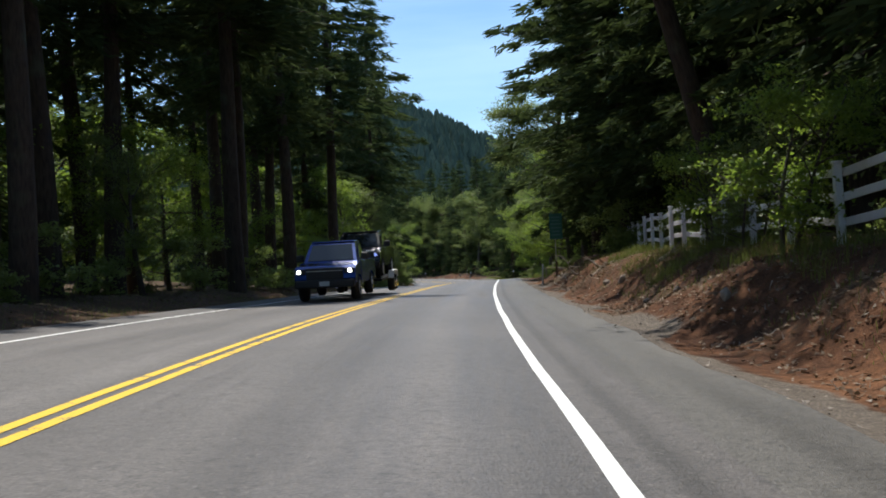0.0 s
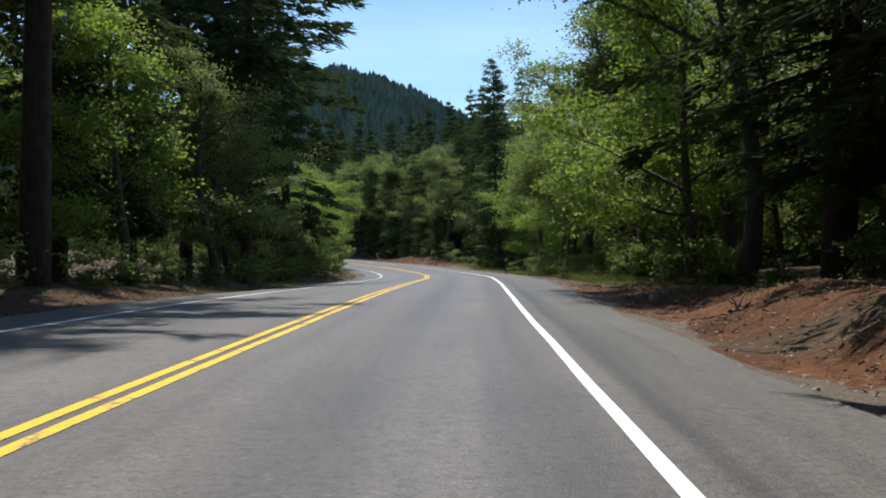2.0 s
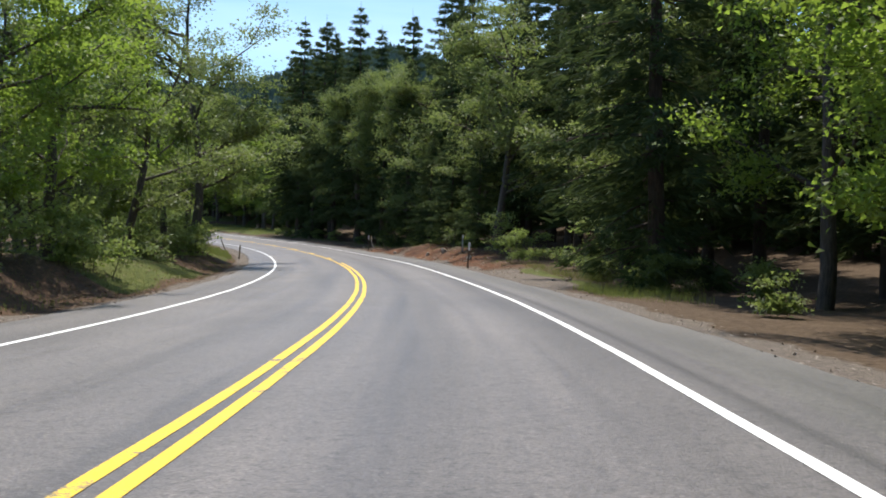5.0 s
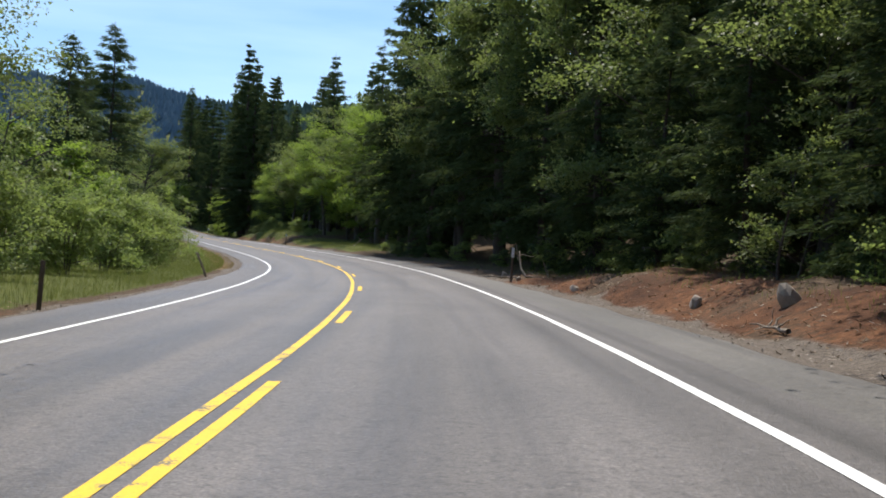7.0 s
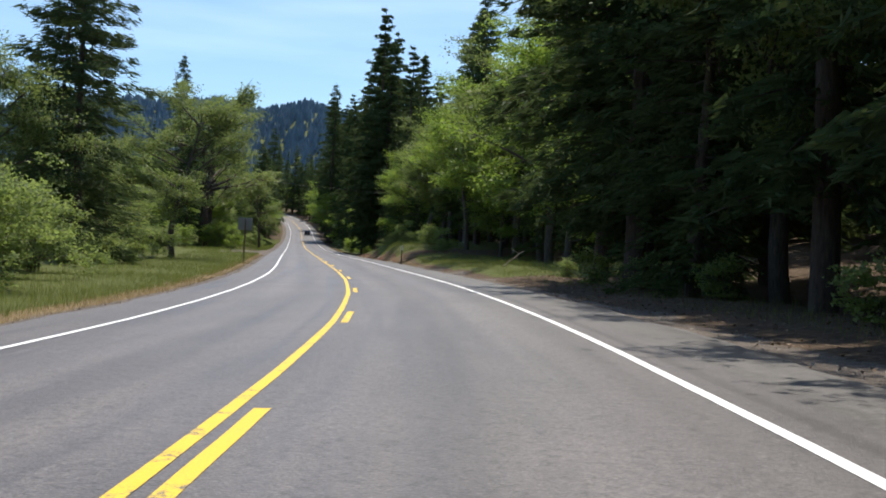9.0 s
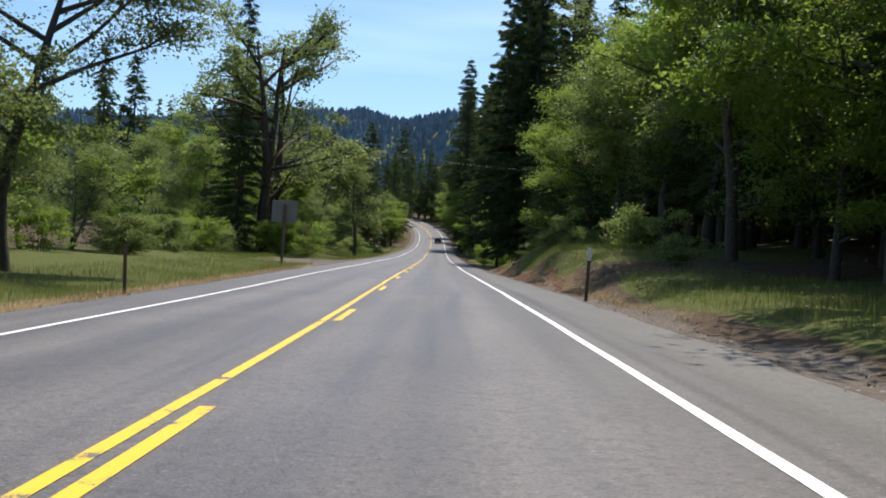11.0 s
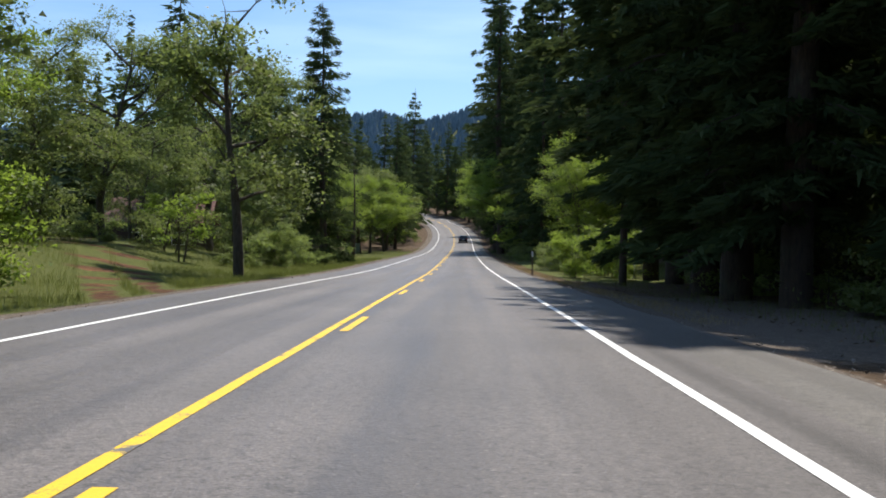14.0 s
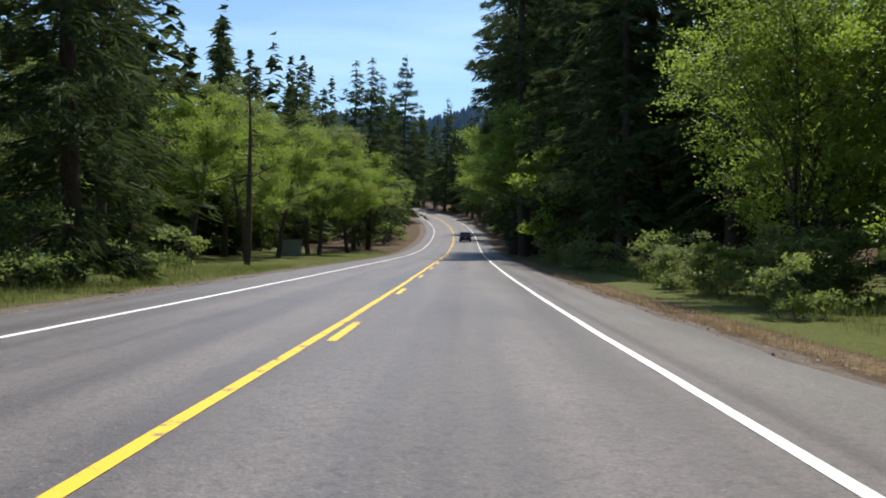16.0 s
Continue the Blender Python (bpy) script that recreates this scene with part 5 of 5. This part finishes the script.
def pickup(ob, paint, base=0.0, lights=True):
    """A crew-cab pickup that faces -y, its front at y = 0."""
    def raised(bm):
        bm.transform(Matrix.Translation((0, 0, base)))
        return bm
    low = [(0.05, 0.55), (0.0, 0.75), (0.06, 1.08), (0.16, 1.16), (1.35, 1.26), (3.35, 1.26), (5.65, 1.24), (5.75, 0.7), (5.6, 0.52), (4.95, 0.5), (4.75, 0.86), (4.05, 0.86), (3.85, 0.48), (1.55, 0.48), (1.35, 0.86), (0.65, 0.86), (0.45, 0.52)]
    bm = prism(bmesh.new(), low, 0.98)
    bmesh.ops.bevel(bm, geom=[e for e in bm.edges if abs(e.verts[0].co.x - e.verts[1].co.x) < 0.01], offset=0.05, segments=2, affect="EDGES")
    part("body", raised(bm), paint, ob, smooth_=False)
    part("cab", raised(prism(bmesh.new(), [(1.3, 1.25), (2.0, 1.86), (2.35, 1.93), (3.15, 1.92), (3.5, 1.25)], 0.93, 0.22)), paint, ob)
    part("roof_rim", raised(boxed(-0.72, 0.72, 2.02, 3.12, 1.90, 1.945, bevel=0.02)), paint, ob)
    part("windscreen", raised(prism(bmesh.new(), [(1.34, 1.31), (1.93, 1.83), (1.95, 1.815), (1.37, 1.30)], 0.82, 0.2)), GLASS, ob, "dark windscreen")
    for sx in (-1, 1):
        bm = prism(bmesh.new(), [(1.62, 1.32), (2.1, 1.78), (2.72, 1.82), (2.72, 1.32)], 0.012)
        bm.transform(Matrix.Translation((sx * 0.872, 0, 0)) @ pose(0, 0, 0, 0, -sx * 12, 0) @ Matrix.Translation((0, 0, 0)))
        bm.transform(Matrix.Translation((sx * 0.335, 0, 0)))
        part("side_window", raised(bm), GLASS, ob)
        m = part("mirror", raised(boxed(sx * 1.10 - 0.13, sx * 1.10 + 0.13, 1.72, 1.86, 1.28, 1.52, bevel=0.03)), PLASTIC, ob)
        part("mirror_arm", raised(boxed(min(sx * 0.88, sx * 1.0), max(sx * 0.88, sx * 1.0), 1.76, 1.82, 1.30, 1.36)), PLASTIC, m)
        part("headlight_housing", raised(boxed(sx * 0.79 - 0.17, sx * 0.79 + 0.17, -0.03, 0.12, 0.90, 1.08, bevel=0.04, segs=2)), PLASTIC, ob)
        part("headlight", raised(rod(bmesh.new(), (sx * 0.82, -0.042, 0.99), (sx * 0.82, 0.1, 0.99), 0.068, 16)), LAMP if lights else CHROME, ob, "lit headlight" if lights else "unlit headlight")
        part("tail_light", raised(boxed(sx * 0.88 - 0.08, sx * 0.88 + 0.08, 5.68, 5.76, 0.85, 1.2, bevel=0.02)), TAIL, ob)
        part("door", raised(boxed(min(sx * 0.975, sx * 0.99), max(sx * 0.975, sx * 0.99), 1.62, 2.68, 0.58, 1.22, bevel=0.006)), paint, ob)
        part("door_handle", raised(boxed(min(sx * 0.985, sx * 1.015), max(sx * 0.985, sx * 1.015), 2.42, 2.6, 1.08, 1.12)), CHROME, ob)
    part("grille", raised(boxed(-0.60, 0.60, -0.035, 0.06, 0.66, 1.10, bevel=0.05, segs=2)), PLASTIC, ob, "black grille")
    for z in (0.84, 0.92, 1.0):
        part("grille_bar", raised(boxed(-0.58, 0.58, -0.05, -0.03, z - 0.012, z + 0.012)), STEEL if z == 1.0 else PLASTIC, ob)
    part("front_bumper", raised(boxed(-0.97, 0.97, -0.12, 0.1, 0.46, 0.72, bevel=0.06, segs=2)), PLASTIC, ob, "dark front bumper")
    part("rear_bumper", raised(boxed(-0.95, 0.95, 5.72, 5.86, 0.52, 0.70, bevel=0.04)), CHROME, ob)
    part("number_plate", raised(boxed(-0.16, 0.16, -0.135, -0.12, 0.52, 0.67)), STEEL, ob)
    if base == 0:
        add_wheels(ob, 0.99, (1.0, 4.4))
    else:
        for y in (1.0, 4.4):
            for sx in (-1, 1):
                bm = rod(bmesh.new(), (sx * 0.72, y, base + 0.39), (sx * 0.99, y, base + 0.39), 0.39, 20)
                w = part("wheel", bm, RUBBER, ob, smooth_=True)
                part("rim", rod(bmesh.new(), (sx * 0.97, y, base + 0.39), (sx * 1.002, y, base + 0.39), 0.24, 16), STEEL, w)


truck = thing("pickup_truck", "blue pickup truck with its headlights on in the oncoming lane", "pickup truck", 31.2, -1.75, ground_=False)
pickup(truck, BLUEPAINT)
hauler = thing("car_trailer", "low dark flatbed trailer with white fenders behind the pickup", "trailer", 37.9, -1.75, ground_=False)
part("deck", boxed(-0.98, 0.98, 0.9, 6.6, 0.52, 0.62, bevel=0.01), PLASTIC, hauler)
part("drawbar", boxed(-0.06, 0.06, -0.65, 0.95, 0.46, 0.56), STEEL, hauler)
for sx in (-1, 1):
    part("side_rail", boxed(sx * 0.98 - 0.03, sx * 0.98 + 0.03, 0.9, 6.6, 0.62, 0.72), STEEL, hauler)
    part("fender", prism(bmesh.new(), [(3.0, 0.55), (3.1, 0.86), (4.75, 0.86), (4.85, 0.55), (4.7, 0.78), (3.15, 0.78)], 0.12), FENCE, hauler, "white fender").location.x = sx * 1.13
add_wheels(hauler, 1.22, (3.5, 4.35), 0.34)
loaded = thing("pickup_truck", "black pickup truck loaded on the low trailer", "pickup truck", 38.4, -1.75, ground_=False)
pickup(loaded, BLACKPAINT, 0.62, False)


def leading_car():
    """A dark car seen from behind, its tail at y = 0, heading +y."""
    ob = thing("car", "dark grey car driving far ahead in the lane", "car", 545, 1.8, ground_=False)
    part("body", prism(bmesh.new(), [(0.0, 0.42), (-0.04, 0.85), (0.1, 1.02), (3.1, 1.0), (4.45, 0.82), (4.6, 0.6), (4.55, 0.32), (0.1, 0.32)], 0.9), GREYPAINT, ob)
    part("cabin", prism(bmesh.new(), [(0.15, 1.0), (0.55, 1.5), (1.0, 1.58), (2.3, 1.55), (3.2, 1.0)], 0.86, 0.2), GREYPAINT, ob)
    part("rear_window", prism(bmesh.new(), [(0.18, 1.06), (0.5, 1.45), (0.53, 1.43), (0.21, 1.05)], 0.68, 0.1), GLASS, ob)
    part("windscreen", prism(bmesh.new(), [(2.42, 1.49), (3.12, 1.05), (3.14, 1.07), (2.44, 1.52)], 0.7, 0.1), GLASS, ob)
    for sx in (-1, 1):
        part("tail_light", boxed(sx * 0.72 - 0.14, sx * 0.72 + 0.14, -0.07, 0.05, 0.75, 0.9, bevel=0.02), TAIL, ob, "red tail light")
        part("mirror", boxed(sx * 0.98 - 0.09, sx * 0.98 + 0.09, 2.75, 2.87, 0.98, 1.1, bevel=0.02), PLASTIC, ob)
    part("rear_bumper", boxed(-0.88, 0.88, -0.1, 0.06, 0.36, 0.6, bevel=0.04), PLASTIC, ob)
    part("number_plate", boxed(-0.16, 0.16, -0.115, -0.1, 0.62, 0.74), REFLECT, ob)
    add_wheels(ob, 0.9, (0.85, 3.6), 0.32)


leading_car()


# ---- dead wood, stones, litter and grass ----
def dead_branch(s, u, length, turn_deg, lift, seed, thick=0.045):
    rng = np.random.default_rng(seed)
    main = bend_path(rng, (0, 0, 0.05), (1, 0, lift), length, 8, 0.22)
    main[:, 2] = np.maximum(main[:, 2], 0.03)
    pieces = [tube(main, np.linspace(thick, thick * 0.25, 9), 6)]
    for _ in range(4):
        j = rng.integers(2, 7)
        tw = bend_path(rng, main[j], rng.normal(0, 1, 3) * [1, 1, 0.5] + [0, 0, 0.4], length * 0.35, 4, 0.25)
        pieces.append(tube(tw, np.linspace(thick * 0.5, thick * 0.12, 5), 5))
    v, q = joined(pieces)
    ob = new("dead_branch", quad_mesh("dead_branch", v, q, PALEWOOD, True))
    ob.matrix_world = pose(*ground_at(s, u), 0, 0, turn_deg)
    tagged(ob, "bleached forked dead branch lying at the bank's foot", "branch", group="fallen branches")


for i, (s, u, length, ang, lift) in enumerate(((210.5, 7.3, 1.9, 150, 1.0), (209.8, 7.2, 2.4, 20, 0.05), (211, 7.0, 1.4, 200, 0.02), (181, 6.8, 0.9, 30, 0), (184, 6.7, 1.1, 110, 0), (177, 6.9, 0.8, 70, 0), (35.5, 7.0, 1.5, 130, 0.1), (37, 7.3, 1.8, 60, 0.15),
                                                (40, 8.2, 1.9, 35, 0.3), (34, 7.6, 1.2, 170, 0.2), (44, 6.9, 1.0, 100, 0.05), (29, 7.4, 1.1, 20, 0.1), (73, 7.2, 1.3, 80, 0), (74, 6.6, 0.8, 10, 0), (66, 7.0, 0.9, 60, 0), (80, 7.3, 1.2, 140, 0), (314, 7.2, 0.8, 60, 0.1), (268, 8.4, 1.5, 60, 0.2), (58, 7.8, 1.6, 140, 0.2), (33, 6.9, 1.7, 75, 0.02), (36, 7.8, 1.5, 25, 0.1), (38.5, 6.8, 1.3, 150, 0.02), (31, 7.0, 1.0, 40, 0.02), (26, 7.9, 1.2, 10, 0.2), (41.5, 7.2, 1.4, 115, 0.05))):
    dead_branch(s, u, length, ang, lift, 300 + i)


def stone_mesh(seed):
    rng = np.random.default_rng(seed)
    bm = bmesh.new()
    bmesh.ops.create_icosphere(bm, subdivisions=2, radius=1.0)
    for v in bm.verts:
        v.co *= 1 + 0.28 * float(rough(v.co.x * 2 + seed, v.co.y * 2 + v.co.z, 1.0)) + rng.uniform(-0.06, 0.06)
    me = bpy.data.meshes.new("stone")
    bm.to_mesh(me)
    bm.free()
    me.materials.append(STONE)
    return me


STONES = [stone_mesh(i) for i in range(4)]
for i, (s, u, r) in enumerate(((160.1, 7.6, 0.09), (159.9, 8.1, 0.11), (160.6, 8.4, 0.08), (72.4, 6.9, 0.16), (35.1, 7.0, 0.2), (37.2, 6.9, 0.15), (178, 7.4, 0.2), (186, 7.5, 0.26), (190, 7.2, 0.2), (201, 7.0, 0.17), (31, 7.2, 0.18), (27, 7.1, 0.13), (47, 7.0, 0.16),
                               (311, 6.6, 0.15), (316, 6.9, 0.2), (305, 6.7, 0.14), (323, 6.8, 0.18), (330, 6.7, 0.13), (15, 6.9, 0.12), (19, 7.0, 0.1), (22, 6.9, 0.09), (52, 7.1, 0.15), (213, 6.9, 0.18), (209.0, 6.7, 0.14))):
    st = new("stone", STONES[i % 4])
    st.matrix_world = pose(*ground_at(s, u, r * 0.3), 20 * i, 35 * i, 50 * i) @ Matrix.Diagonal((r, r * 0.8, r * 0.62, 1))
    tagged(st, "rough brownish field stone on the verge", "stone", group="verge stones")


def scatter(name, label, spans, per_m, size, mat, seed, aim=(0, 0, 1), spread=0.35, narrow=0.6, lift=0.015, category="litter"):
    """Flat scraps lying about: side, s from, s to, nearest and farthest from the road's edge."""
    rng = np.random.default_rng(seed)
    ss_, uu_ = [], []
    for side, s0, s1, o0, o1 in spans:
        k = int((s1 - s0) * per_m)
        o = rng.uniform(o0, o1, k)
        ss_.append(rng.uniform(s0, s1, k))
        uu_.append(np.where(side > 0, EDGE_R + o, EDGE_L - o))
    s_, u_ = np.concatenate(ss_), np.concatenate(uu_)
    c = ground_at(s_, u_, lift)
    v, q = leaves(rng, c, size, np.tile(aim, (len(c), 1)).astype(float), spread, narrow, 0.6)
    tagged(new(name, quad_mesh(name, v, q, mat)), label, category, kind="stuff")


scatter("leaf_litter", "brown and pale fallen leaves and bark scraps", ((1, -8, 84, 0.9, 5.0), (1, -8, 84, 1.0, 3.4), (1, 4, 60, 0.7, 2.4), (1, 4, 60, 0.8, 2.8), (1, 165, 262, 0.9, 4.5), (1, 298, 346, 0.9, 4), (-1, -8, 190, 0.8, 4.0), (1, 346, 392, 2.0, 6)), 55, 0.07, LITTER, 21)
scatter("wood_scraps", "pale splinters and twigs strewn on the bank", ((1, -8, 84, 0.8, 3.2), (1, 8, 48, 0.8, 2.6), (1, 165, 215, 0.8, 3.0), (1, 298, 346, 0.8, 3)), 12, 0.17, PALEWOOD, 22, narrow=0.14)
scatter("gravel_stones", "loose grey gravel along the asphalt edge", ((1, -8, 430, -0.25, 1.2), (-1, -8, 430, -0.2, 0.7)), 18, 0.035, STONE, 23, spread=0.4, narrow=0.9, lift=0.02, category="gravel")


def grass(name, label, spans, per_m, tall, mat, seed):
    """Tufts of bent blades."""
    rng = np.random.default_rng(seed)
    ss_, uu_ = [], []
    for side, s0, s1, o0, o1 in spans:
        k = int((s1 - s0) * per_m)
        o = o0 + (o1 - o0) * rng.uniform(0, 1, k) ** 1.4
        ss_.append(rng.uniform(s0, s1, k))
        uu_.append(np.where(side > 0, EDGE_R + o, EDGE_L - o))
    s_, u_ = np.concatenate(ss_), np.concatenate(uu_)
    keep = (rough(s_, u_, 2.2, 8) > rng.uniform(-1.1, 0.3, len(s_))) & (ruts(s_, u_, EDGE_L - u_) < 0.02) & ~((s_ > 153) & (s_ < 171) & (u_ > 0) & (u_ < 8.4))
    s_, u_ = s_[keep], u_[keep]
    c = ground_at(s_, u_, -0.02)
    k = len(c)
    h = tall * rng.uniform(0.45, 1.3, k) * (1 + 0.4 * rough(s_, u_, 3.0, 9))
    a, lean = rng.uniform(0, 6.283, k), rng.uniform(0.1, 0.55, k)
    d = np.stack([np.cos(a), np.sin(a), 0 * a], -1)
    w = np.stack([-np.sin(a), np.cos(a), 0 * a], -1) * (0.004 + 0.007 * tall)
    up = np.array([0, 0, 1.0])
    mid = c + up * h[:, None] * 0.55 + d * (h * lean * 0.3)[:, None]
    tip = c + up * h[:, None] + d * (h * lean)[:, None]
    v = np.stack([c - w, c + w, mid + w * 0.8, tip + 0 * w], 1)
    v2 = np.stack([c - w, mid + w * 0.8, tip, mid - w * 0.8], 1)
    tagged(new(name, quad_mesh(name, v2.reshape(-1, 3), np.arange(4 * k).reshape(k, 4), mat)), label, "grass", kind="stuff")


grass("tall_grass", "tall green roadside grass", ((-1, 186, 330, 1.1, 7), (-1, 360, 440, 1.1, 7), (-1, 371, 412, 2.0, 15), (-1, 371, 412, 1.6, 15), (-1, 331, 359, 6.0, 10), (1, 403, 440, 3.2, 9), (1, 262, 298, 2.0, 8), (1, 303, 338, 2.4, 7), (1, 84, 101, 1.4, 4), (1, 112, 130, 1.2, 4), (1, 148, 170, 1.2, 4), (1, 13, 19, 2.2, 3.8), (1, 22, 30, 2.0, 4.0), (1, 34, 38, 2.6, 4.0), (1, 312, 334, 1.4, 4.0)), 330, 0.30, BLADE, 31)
grass("dry_grass", "straw-coloured dry grass fringe", ((-1, 222, 322, 0.5, 1.6), (1, 285, 345, 0.8, 2.2), (1, 360, 440, 0.6, 1.6)), 130, 0.14, DRY, 32)
grass("verge_weeds", "low weeds and sparse grass on the bank", ((1, -8, 84, 2.2, 6), (1, -8, 60, 1.5, 4.5), (1, 165, 262, 2.2, 6), (-1, -8, 186, 0.9, 4.5), (1, 338, 392, 2.5, 7), (-1, 440, 520, 0.8, 5), (1, 440, 520, 0.8, 4)), 80, 0.2, BLADE, 33)
